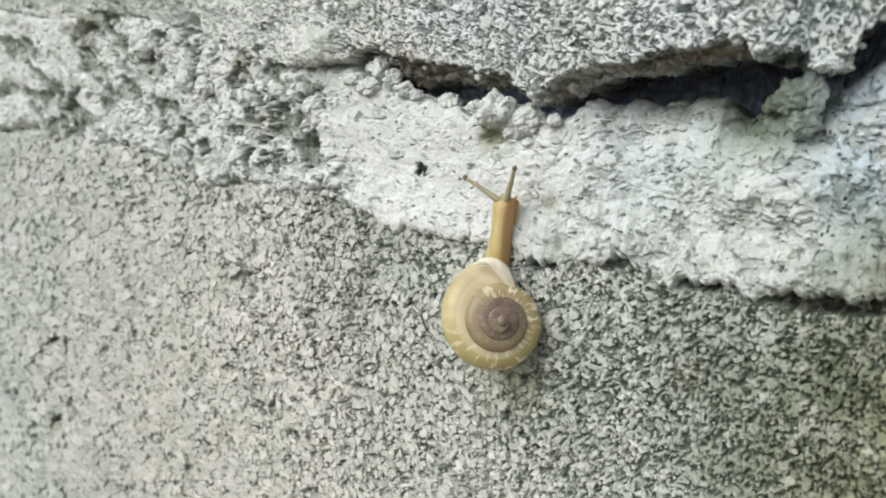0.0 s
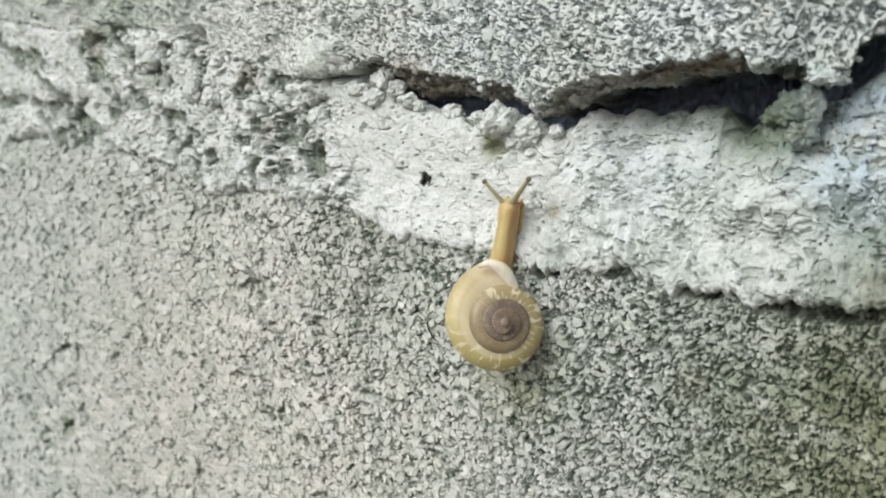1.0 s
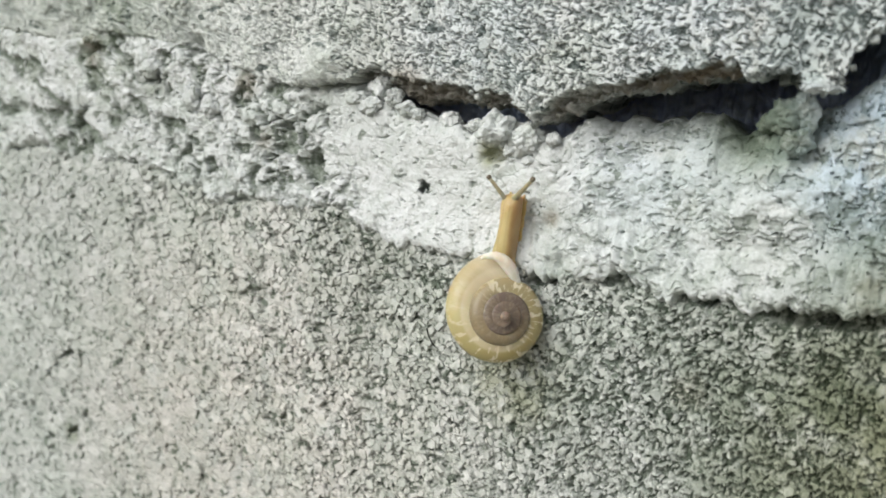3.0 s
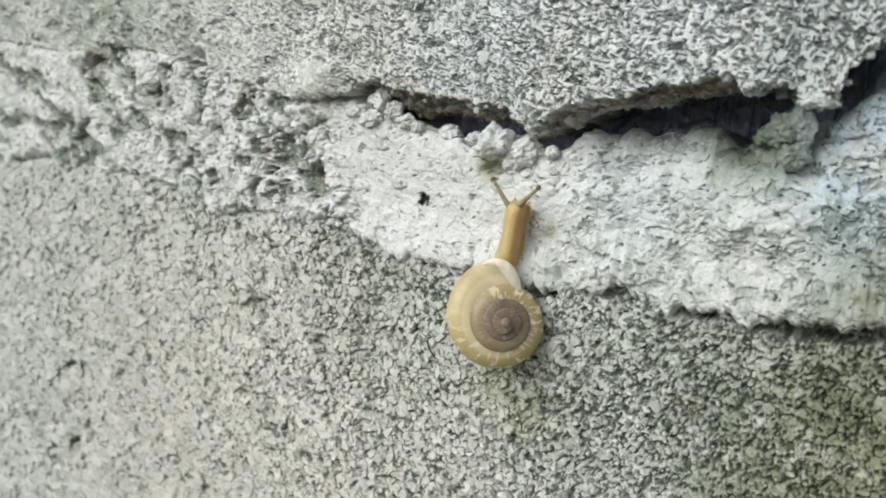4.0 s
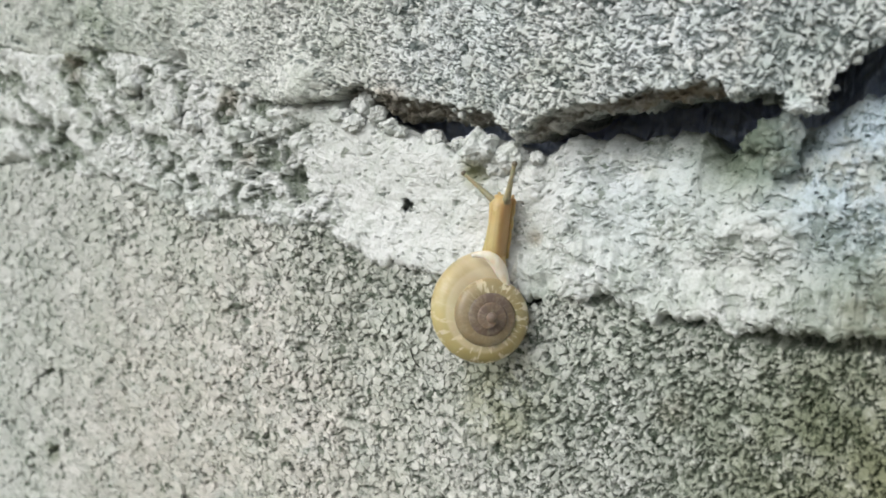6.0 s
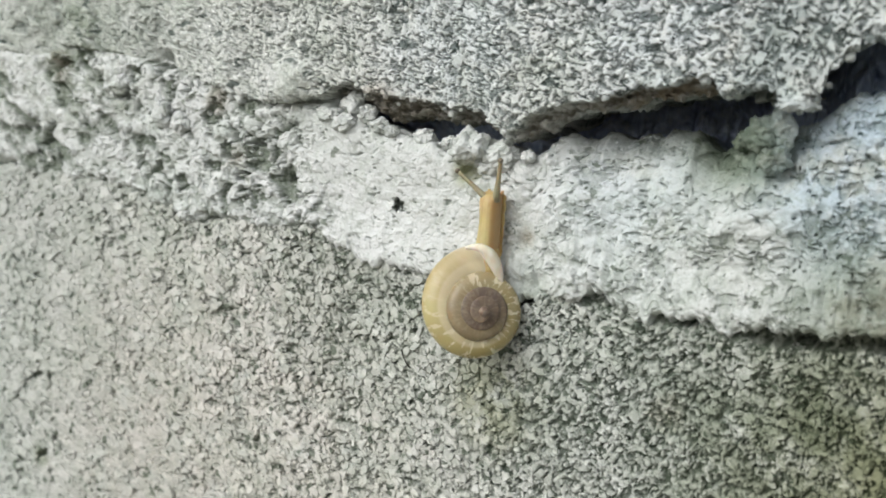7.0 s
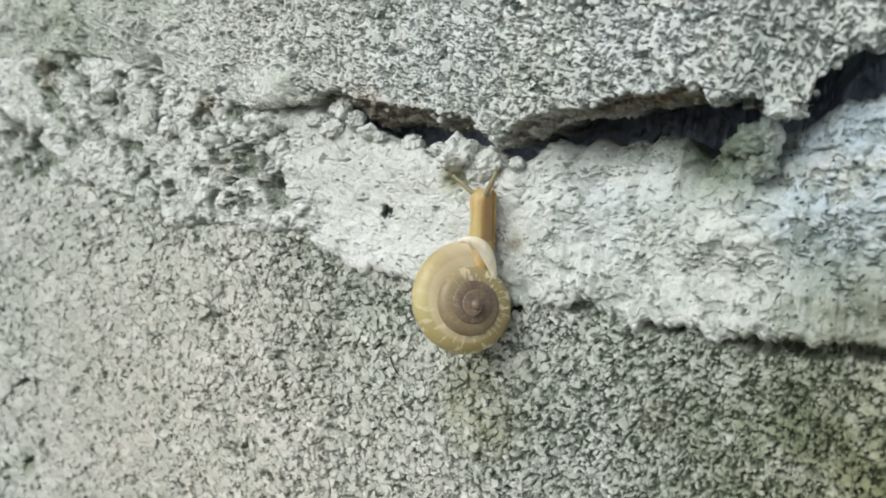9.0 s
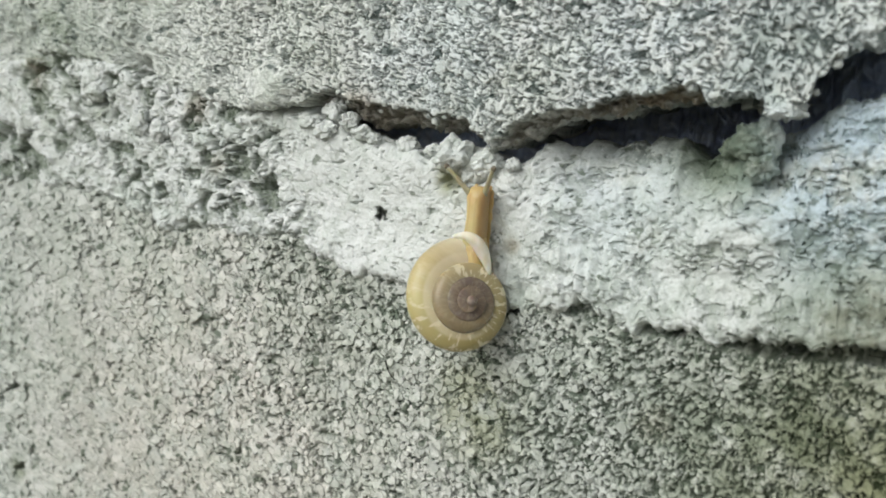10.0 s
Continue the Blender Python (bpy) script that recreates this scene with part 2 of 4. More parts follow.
SHELF = ((-240, 62.4), (-130, 50.4), (-92, 43.9), (-77, 39.7), (-63, 39.1), (-43, 34), (-31.5, 28.4), (-24, 26.0), (-18.8, 25.5), (-14.8, 25.4), (-12.6, 24.6), (-11.7, 23.2), (-5.2, 19.9), (1.3, 17.4), (3.7, 16.6), (7.9, 18.0), (10.2, 17.3), (12.4, 15.9), (15.3, 14.7), (17.2, 15.3),
         (18.5, 16.4), (18.5, 17.0), (21.4, 16.6), (23.2, 17.0), (25.6, 16.1), (26.7, 16.5), (29.0, 15.9), (30.3, 16.6), (33.3, 15.9), (34.7, 14.8), (36.0, 13.7), (37.1, 14.0), (38.7, 15.0), (40.7, 15.3), (44.1, 15.6), (45.8, 15.8), (47.4, 16.5), (49.0, 17.4), (50.9, 18.3), (62, 19), (160, 14))
FOOT = ((-240, 42), (-130, 28), (-99.9, 21.6), (-85.1, 20.7), (-73.6, 18.6), (-65.9, 17.5), (-57.2, 15.6), (-49.2, 13.3), (-41.9, 9.8), (-37.7, 8.6), (-33.3, 9.7), (-25.5, 8.2), (-17.1, 7.2), (-13.3, 5.0), (-7.7, 3.0), (-2, 1.3), (4, 0.9),
        (9.6, -0.1), (13.4, -1.5), (17.1, -0.8), (21.4, -1.1), (24.7, -2.7), (30.5, -3.9), (34.8, -4.1), (38.2, -5.5), (42.1, -5.9), (50.8, -6.1), (62, -7), (160, -16))


CHAMFER = ((-240, 0.6), (-40, 0.3), (-18, 0.2), (-14.8, 0.4), (-12.1, 1.4), (-9.3, 3.3), (-6.2, 3.9), (-1.8, 2.8), (0.9, 2.2), (3.7, 3.0), (6.1, 2.4), (9.1, 1.6), (11.0, 2.0), (12.4, 1.2), (13.6, 0.5), (14.9, 0.9), (16.3, 1.2), (18.3, 1.9), (21.4, 1.2), (26, 1.1), (28, 1.3), (33.6, 1.5), (36.5, 1.9), (38.0, 1.4), (38.8, 0.3), (160, 0.3))


def along(edge, x):
    return np.interp(x, [p[0] for p in edge], [p[1] for p in edge])


def columns():
    """x of the columns: closer together to the right, wide apart past the detail."""
    steps, x = [], -120.0
    while x < 60.0:
        steps.append(x)
        x += 0.055 if 43.5 < x < 52 else 0.115 + 0.10 * (55 - x) / 165
    left = [-120 - 0.3 * (1.35**n - 1) / 0.35 for n in range(17, 0, -1)]
    right = [60 + 0.3 * (1.35**n - 1) / 0.35 for n in range(1, 16)]
    return np.array([v for v in left if v > -238] + steps + [v for v in right if v < 158])


def sheet(name, x, y, z, tone, mat, parent, recess_tint=None):
    """One mesh from a grid of rows and columns, in MM."""
    rows, cols = x.shape
    verts = np.stack([x, y, z], -1).reshape(-1, 3) * MM
    n = np.arange(rows * cols).reshape(rows, cols)
    quads = np.stack([n[:-1, :-1], n[:-1, 1:], n[1:, 1:], n[1:, :-1]], -1).reshape(-1)
    me = bpy.data.meshes.new(name)
    me.vertices.add(len(verts))
    me.vertices.foreach_set("co", verts.astype(np.float32).ravel())
    me.loops.add(len(quads))
    me.loops.foreach_set("vertex_index", quads.astype(np.int32))
    me.polygons.add(len(quads) // 4)
    me.polygons.foreach_set("loop_start", np.arange(0, len(quads), 4, dtype=np.int32))
    me.update(calc_edges=True)
    me.polygons.foreach_set("use_smooth", np.ones(len(quads) // 4, bool))
    me.attributes.new("tone", "FLOAT", "POINT").data.foreach_set("value", tone.astype(np.float32).ravel())
    if recess_tint is not None:
        me.attributes.new("recess_tint", "FLOAT", "POINT").data.foreach_set("value", recess_tint.astype(np.float32).ravel())
    me.materials.append(mat)
    ob = new(name, me)
    ob.parent = parent
    return ob


def part(name, bm, mat, parent, label=""):
    me = bpy.data.meshes.new(name)
    bm.to_mesh(me)
    bm.free()
    for p in me.polygons:
        p.use_smooth = True
    me.materials.append(mat)
    ob = new(name, me)
    ob.parent = parent
    return tagged(ob, label) if label else ob


wall = new("wall_north")
wall.location = (0, 0, LEVEL)
tagged(wall, "rough grey concrete block wall with a cracked pale mortar joint", "wall", kind="structure")
X = columns()


# Larger hollows and clods of the joint and the blocks: x, z, half width, half height, and how far they stand out, in MM.
DENTS = ((-43.6, 33.8, 2.2, 1.4, -1.8), (-53.8, 30.5, 1.2, 1.4, -1.6), (-90, 21.6, 4, 1.3, -2.2), (-78.8, 27, 2.6, 1.5, -2.2), (-72, 36.4, 3, 1.5, -1.8), (-39.4, 23.5, 0.8, 1.8, -1.6),
         (-29.6, 21.1, 1.4, 0.8, -0.9), (-29.5, 15.9, 1.2, 1.0, -0.9), (-57, 13.6, 2.5, 1.0, -1.2), (-37, 10, 2.6, 0.8, -1.6), (-18.7, 7.1, 2.6, 0.7, -1.6), (-22.2, 14.6, 1.0, 0.8, -1.4), (-93, 28.9, 3.5, 1.4, -1.8),
         (-18.5, 27.6, 4.4, 3.2, 1.7), (-9.3, 24.6, 0.8, 1.5, -2.4), (15.5, 0.2, 2.6, 1.0, -0.6), (7.2, 13.6, 1.7, 0.9, -1.5), (11.6, 13.0, 0.6, 1.0, -1.2))


def dented(x, z):
    total = 0 * x
    wx, wz = x + 0.6 * soft_noise(x / 1.2, z / 1.2, 801), z + 0.6 * soft_noise(x / 1.2, z / 1.2, 803)
    for cx, cz, rx, rz, out in DENTS:
        total = total + out * np.exp(-(((wx - cx) / rx) ** 2 + ((wz - cz) / rz) ** 2) ** 1.5)
    return total


VIEW_STRETCH = 1.3      # grains are stretched along the wall to suit the camera's slanting view


# Hollows where grains have broken out of the lower block: x, z, half width, half height in MM.
BROKEN = ((-88.6, -17.2, 2.0, 0.7), (-91.2, -19.0, 1.5, 0.6), (-86.0, -16.4, 0.9, 0.5), (-93.5, -20.2, 1.0, 0.5), (-88.5, -32.0, 2.0, 0.9))


def broken_out(x, z):
    total = 0 * x
    for cx, cz, rx, rz in BROKEN:
        total = np.maximum(total, np.exp(-(((x - cx) / rx) ** 2 + ((z - cz - 0.3 * (x - cx)) / rz) ** 2) ** 2))
    return total


def block_level(x, z):
    """The even level at which the grains of the lower block end."""
    return 0.35 * layered(x / 9, z / 9, 41, 3) - 0.1 + 0.5 * ramp(x, 15, 50)


def drawn_out(x):
    """Places along the block for its pattern, which is drawn out more and more to the left to fit the camera's slanting
    view.
    """
    return np.where(x < -5, -5 - 40 * np.log1p(np.maximum(-5 - x, 0) / 40), x)


def block_relief(x, z):
    """How far the lower block's cement paste stands out, in MM, and its tone; the stone grains sit in it."""
    drawn = drawn_out(x)
    gap, own, tone, lean = joints(drawn / (VIEW_STRETCH - 0.3 * ramp(x, -4, 14)), z, 0.7, 11, 0.28)
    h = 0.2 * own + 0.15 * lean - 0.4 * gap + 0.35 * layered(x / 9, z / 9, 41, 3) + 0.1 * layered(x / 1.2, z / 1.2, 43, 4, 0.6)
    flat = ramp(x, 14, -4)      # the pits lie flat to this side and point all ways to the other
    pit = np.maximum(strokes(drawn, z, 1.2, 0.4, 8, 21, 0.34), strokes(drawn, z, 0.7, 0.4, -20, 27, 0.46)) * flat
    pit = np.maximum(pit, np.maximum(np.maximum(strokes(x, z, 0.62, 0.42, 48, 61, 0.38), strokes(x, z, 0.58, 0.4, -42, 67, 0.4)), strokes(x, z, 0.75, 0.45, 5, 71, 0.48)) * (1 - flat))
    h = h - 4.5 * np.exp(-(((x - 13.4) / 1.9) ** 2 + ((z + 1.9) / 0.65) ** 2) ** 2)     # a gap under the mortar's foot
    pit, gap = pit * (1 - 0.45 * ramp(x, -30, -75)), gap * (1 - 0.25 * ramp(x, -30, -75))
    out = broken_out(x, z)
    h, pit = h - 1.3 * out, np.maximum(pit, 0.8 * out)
    # paste darker between grains; the shade of gaps and pits goes into the tone
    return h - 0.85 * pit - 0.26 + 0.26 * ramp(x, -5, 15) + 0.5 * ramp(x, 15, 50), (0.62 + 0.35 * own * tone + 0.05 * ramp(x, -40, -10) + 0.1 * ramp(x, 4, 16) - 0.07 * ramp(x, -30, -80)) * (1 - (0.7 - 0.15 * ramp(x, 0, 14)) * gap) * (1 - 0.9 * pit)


def pores(x, z, size, seed, few=0.1, deep=0.45):
    """Worm-like pores and pits in a cement skin: 1 in a pore, 0 on the skin."""
    u = x / size + 0.5 * soft_noise(x / size * 0.7, z / size * 0.7, seed + 1)
    v = z / size + 0.5 * soft_noise(x / size * 0.7 + 5, z / size * 0.7, seed + 2)
    return ramp(layered(u, v, seed + 3, 2, 0.45), few, deep)


def grooves(x, z, size, seed, width):
    """Short winding grooves of even width: 1 in a groove, 0 beside it."""
    n = soft_noise(x / size + 0.4 * soft_noise(x / size * 2, z / size * 2, seed + 1), z / size + 0.4 * soft_noise(x / size * 2, z / size * 2, seed + 2), seed)
    return (1 - ramp(np.abs(n), 0.35 * width, width)) * ramp(layered(x / size / 1.3, z / size / 1.3, seed + 3, 2), -0.15, 0.15)


def strokes(x, z, long, wide, lean, seed, few):
    """Short slanting pits with sharp rims in a flat skin: 1 in a pit, 0 beside it."""
    c, k = math.cos(radians(lean)), math.sin(radians(lean))
    u, v = (c * x + k * z) / long, (c * z - k * x) / wide
    u, v = u + 0.5 * soft_noise(u * 1.3, v * 0.8, seed + 1), v + 0.6 * soft_noise(u * 1.1 + 5, v * 0.7, seed + 2)
    return ramp(layered(u, v, seed + 3, 2, 0.5), few, few + 0.13)


def upper_relief(x, z):
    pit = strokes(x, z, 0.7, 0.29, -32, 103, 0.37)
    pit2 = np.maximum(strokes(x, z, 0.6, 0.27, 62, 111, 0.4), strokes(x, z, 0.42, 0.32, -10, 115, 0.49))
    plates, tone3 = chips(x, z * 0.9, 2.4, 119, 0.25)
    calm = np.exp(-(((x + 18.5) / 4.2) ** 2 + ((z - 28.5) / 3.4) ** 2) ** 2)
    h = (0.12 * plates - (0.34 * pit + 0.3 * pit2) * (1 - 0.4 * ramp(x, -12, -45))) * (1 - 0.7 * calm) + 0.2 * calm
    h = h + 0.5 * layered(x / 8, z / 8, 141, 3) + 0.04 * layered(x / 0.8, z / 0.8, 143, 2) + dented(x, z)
    # pits are darker in tone as well as lower
    pit_dark = np.maximum(pit, 0.9 * pit2) * (1 - 0.7 * calm) * (1 - 0.5 * ramp(x, -12, -45))
    scar = strokes(x, z, 3.6, 1.3, -28, 131, 0.42) * ramp(x, -22, -48)      # broad hollows, lower and darker
    h, pit_dark = h - 0.5 * scar, np.maximum(pit_dark, 0.6 * scar)
    return h + 0.35 + 1.9 * ramp(x, 0, 45), (0.86 + 0.2 * tone3) * (1 - 0.78 * pit_dark)


# Small deep holes in the mortar, some slanted along the camera's line of sight: x, z, half width, half height, depth in
# MM.
HOLES = ((-3.4, 10.0, 0.65, 0.75, 1.8), (-41.9, 24.0, 0.9, 1.3, 2.6), (-29.7, 21.2, 1.0, 0.5, 2.4), (-26.4, 20.4, 1.4, 0.6, 2.6), (-30.4, 18.6, 1.5, 0.6, 1.8),
         (-29.2, 15.9, 1.0, 0.7, 2.4), (-21.7, 15.0, 0.5, 0.45, 2.2), (-38.7, 29.1, 1.3, 0.6, 2.4), (-53.4, 30.3, 1.5, 1.1, 2.6), (-43.9, 33.2, 1.8, 0.8, 2.8), (-89.0, 21.3, 2.2, 0.9, 3.0), (-72.3, 26.9, 1.5, 0.7, 2.4),
         (-75.8, 24.8, 2.0, 0.9, 2.6), (-38.3, 9.6, 1.7, 0.5, 2.4), (-20.5, 22.3, 1.1, 0.32, 1.8),
         (-18.3, 7.6, 1.9, 0.35, 2.2), (-69.3, 36.6, 2.9, 0.9, 2.8), (-45.2, 12.4, 0.9, 0.4, 1.8))


def hole(x, z):
    """How deep the holes go, in MM, and how far they run along the wall to follow the camera's line of sight."""
    wx, wz = x + 0.55 * layered(x / 0.7, z / 0.7, 821, 3), z + 0.5 * layered(x / 0.9, z / 0.9, 823, 3)
    deep, run = 0 * x, 0 * x
    for cx, cz, rx, rz, d in HOLES:
        there = np.exp(-(((wx - cx) / rx) ** 2 + ((wz - cz - 0.2 * (wx - cx)) / rz) ** 2) ** 4)
        d = d if cx > -5 else 0.6 * d
        deep, run = np.maximum(deep, 1.3 * d * there), np.maximum(run, (1.15 * d * there * (62 - cx) / 92 if cx > -5 else 0 * x))
    return deep, run


def worm_holes(x, z):
    return np.maximum(np.maximum(pores(x, z, 1.0, 311, 0.3, 0.48), np.maximum(grooves(x, z * 1.15, 1.7, 319, 0.17), grooves(x, z, 0.95, 323, 0.18) * ramp(x, -60, -30))), pores(x / 2.2, z, 1.3, 317, 0.28, 0.5) * ramp(x, -30, -60))


def mortar_relief(x, z):
    rough = ramp(x + 0.6 * (z - 15) + 3 * layered(x / 5, z / 5, 199, 3), -10, -23)
    u, v = 0.82 * x + 0.57 * z + 0.9 * soft_noise(x / 3.1, z / 3.1, 203), 0.82 * z - 0.57 * x + 0.9 * soft_noise(x / 2.7, z / 2.7, 204)      # askew to the wall
    lumps = layered(u / 4.6, v / 3.4, 201, 4, 0.5)
    flakes, tone = chips(x / VIEW_STRETCH + 0.25 * z, z, 2.1, 205, 0.5, 0.7)
    pimples, tone2 = chips(x, z, 1.1, 211, 0.6)
    wide = 0.95
    clods, tone3 = chips(x / wide, z, 2.7, 221, 0.5)
    crumbs, tone4 = chips(x / wide, z, 1.1, 231, 0.25)
    seams = joints(x / VIEW_STRETCH + 0.3 * z, z, 2.3, 235, 0.09)[0]
    cracks = joints(x / wide, z, 1.35, 237, 0.34)[0]
    dust = layered(x / 0.4, z / 0.4, 243, 3)
    bare = ramp(layered(x / 3, z / 3, 215, 3), -0.3, 0.45)
    grit = joints(x, z * 1.1, 0.7, 239, 0.2)[0]
    worn = ramp(x, 22, 8)      # trowelled smoother here than farther along
    scales = chips(x / 1.2 - 0.3 * z, z * 1.1, 1.5, 247, 0.12, 0.9)[0]      # thin flakes with sharp edges
    smooth = (0.42 - 0.18 * worn) * lumps + (0.12 - 0.03 * worn) * flakes + (0.07 - 0.03 * worn) * pimples * bare - 0.16 * seams * bare + (0.08 - 0.01 * worn) * scales - 0.04 * grit * (1 - bare) + 0.03 * dust - 0.3 + 0.1 * worn
    f1, _, _, _, own6 = cells(x / 2.3 + 0.3 * soft_noise(x / 1.5, z / 1.5, 253), z / 1.9 + 0.3 * soft_noise(x / 1.5, z / 1.5, 255), 257)
    g1, _, _, _, own7 = cells(x / 1.1 + 0.3 * soft_noise(x, z, 254), z / 0.95 + 0.3 * soft_noise(x, z, 256), 258)
    knobs = (1 - ramp(f1, 0.1, 0.75)) * (0.3 + 0.7 * own6) + 0.45 * (1 - ramp(g1, 0.1, 0.7)) * (0.2 + 0.8 * own7)      # rounded clods
    smooth = smooth + (0.28 - 0.2 * worn) * (knobs - 0.4)
    patch = ramp(layered(x / 3.6, z / 2.8, 261, 3), -0.25, 0.35)
    torn = layered(u / 4.2, v / 3.6, 265, 4, 0.48)
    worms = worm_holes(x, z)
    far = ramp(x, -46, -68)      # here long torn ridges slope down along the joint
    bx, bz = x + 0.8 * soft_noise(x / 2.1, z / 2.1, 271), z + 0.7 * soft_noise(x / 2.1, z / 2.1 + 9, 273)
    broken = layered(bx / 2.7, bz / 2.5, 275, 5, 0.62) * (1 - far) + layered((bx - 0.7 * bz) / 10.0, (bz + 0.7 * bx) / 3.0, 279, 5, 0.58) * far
    scars, rifts = ramp(broken, 0.28 - 0.28 * far, 0.36 - 0.24 * far), ramp(broken, 0.44 - 0.1 * far, 0.54 - 0.06 * far)      # grey hollows, and dark ones inside them, more by tone than by depth
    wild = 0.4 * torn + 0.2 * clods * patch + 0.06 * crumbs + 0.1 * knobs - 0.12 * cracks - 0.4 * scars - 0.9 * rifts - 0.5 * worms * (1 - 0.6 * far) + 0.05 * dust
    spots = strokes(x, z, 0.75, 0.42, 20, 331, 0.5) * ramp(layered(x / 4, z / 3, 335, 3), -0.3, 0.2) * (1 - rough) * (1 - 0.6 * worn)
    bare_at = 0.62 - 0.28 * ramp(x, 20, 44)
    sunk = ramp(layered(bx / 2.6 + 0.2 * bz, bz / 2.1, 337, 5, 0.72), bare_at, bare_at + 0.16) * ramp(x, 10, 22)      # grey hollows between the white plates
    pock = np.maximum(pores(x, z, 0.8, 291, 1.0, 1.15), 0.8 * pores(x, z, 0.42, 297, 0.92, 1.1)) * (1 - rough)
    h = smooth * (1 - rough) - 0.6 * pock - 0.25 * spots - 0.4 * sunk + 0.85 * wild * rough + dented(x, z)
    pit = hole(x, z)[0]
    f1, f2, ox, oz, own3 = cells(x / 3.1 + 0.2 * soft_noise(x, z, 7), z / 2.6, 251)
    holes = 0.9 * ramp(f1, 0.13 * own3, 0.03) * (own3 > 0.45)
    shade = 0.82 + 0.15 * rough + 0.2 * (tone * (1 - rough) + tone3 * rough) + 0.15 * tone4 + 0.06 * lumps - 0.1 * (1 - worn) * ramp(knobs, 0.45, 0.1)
    # holes, rifts and pores are darkened too, their shade put into the tone
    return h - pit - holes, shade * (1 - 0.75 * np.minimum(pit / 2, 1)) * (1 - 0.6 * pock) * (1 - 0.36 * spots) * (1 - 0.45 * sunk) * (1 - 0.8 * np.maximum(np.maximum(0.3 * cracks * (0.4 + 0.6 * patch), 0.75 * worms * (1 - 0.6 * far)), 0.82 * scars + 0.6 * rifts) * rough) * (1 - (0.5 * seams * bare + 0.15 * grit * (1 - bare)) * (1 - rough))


def hollow(x):
    """Where the block is broken away under the mortar's foot, from 0 to about 1."""
    return np.clip(ramp(x, 20, 26) * (0.3 + 0.8 * soft_noise(x / 2.4, 0 * x, 91)) + 0.9 * ramp(x, 37, 42), 0, 1.2)


def lower_block(parent):
    z0 = np.concatenate([np.linspace(0, 80, 210), 80 + 0.3 * (1.35 ** np.arange(1, 16) - 1) / 0.35])
    x, d = np.meshgrid(X, z0)
    d = d * (1 - 0.58 * np.clip((x + 120) / 175, 0, 1))      # closer rows to the right
    z = along(FOOT, x) + 4 - d
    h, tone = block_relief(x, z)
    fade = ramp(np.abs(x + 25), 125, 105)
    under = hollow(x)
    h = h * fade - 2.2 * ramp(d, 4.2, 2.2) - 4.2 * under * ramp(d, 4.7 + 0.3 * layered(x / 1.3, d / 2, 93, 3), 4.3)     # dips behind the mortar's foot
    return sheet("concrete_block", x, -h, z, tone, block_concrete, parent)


def mortar_edges(x):
    foot = along(FOOT, x) + 1.6 * ramp(x, 37, 43) + (0.6 + 0.35 * ramp(x, 8, 14) - 0.45 * ramp(x, 34, 40)) * layered(x / 2.6, 0 * x, 301, 4, 0.6) + (0.1 + 0.2 * ramp(x, 8, 14)) * layered(x / 0.6, 0 * x, 307, 2)
    return foot, along(SHELF, x) + 0.4 * layered(x / 2.0, 0 * x + 3, 311, 4, 0.6)


def mortar_surface(x, z):
    foot, shelf = mortar_edges(x)
    h, tone = mortar_relief(x, z)
    up, down = np.maximum(shelf - z, 0), np.maximum(z - foot, 0)
    right, back = ramp(x, -5, 25), ramp(x, 14, 26)
    # it falls back from the foot, and farther towards the crack
    h = h + 0.5 - (1.5 + 0.5 * back) * ramp(x, -32, -16) * ramp(down, 0.5, 7) - 5.2 * back * (1 - 0.8 * ramp(x, 43, 48)) * np.clip(1 - up / 9, 0, 1) ** 1.4 + (0.5 * right + 1.4 * ramp(x, 35, 43)) * ramp(down, 5, 1)
    thick = 0.35 + 0.75 * ramp(x, -10, -20) + 0.25 * ramp(x, 0, 14) + 0.5 * ramp(x, 20, 28)
    h = h - 1.6 * thick * (1 - np.sqrt(1 - np.clip(1 - down / 1.1, 0, 1) ** 2)) - (1.8 + 0.4 * back) * (1 - np.sqrt(1 - np.clip(1 - up / (2.2 + 0.8 * back), 0, 1) ** 2))
    crack_shade = ramp(up + 0.8 * layered(x / 2, z / 1.5, 351, 3), 3.6, 1.8) * ramp(x, 17, 23) * ramp(x, 41, 36)      # a grey-green edge along the crack, the overhang's shade put into its tone
    return h - 1.6 * ramp(x, -25, -20) * ramp(x, -9, -12) * ramp(up, 1.4, 0.2), tone * (1 - 0.38 * crack_shade)


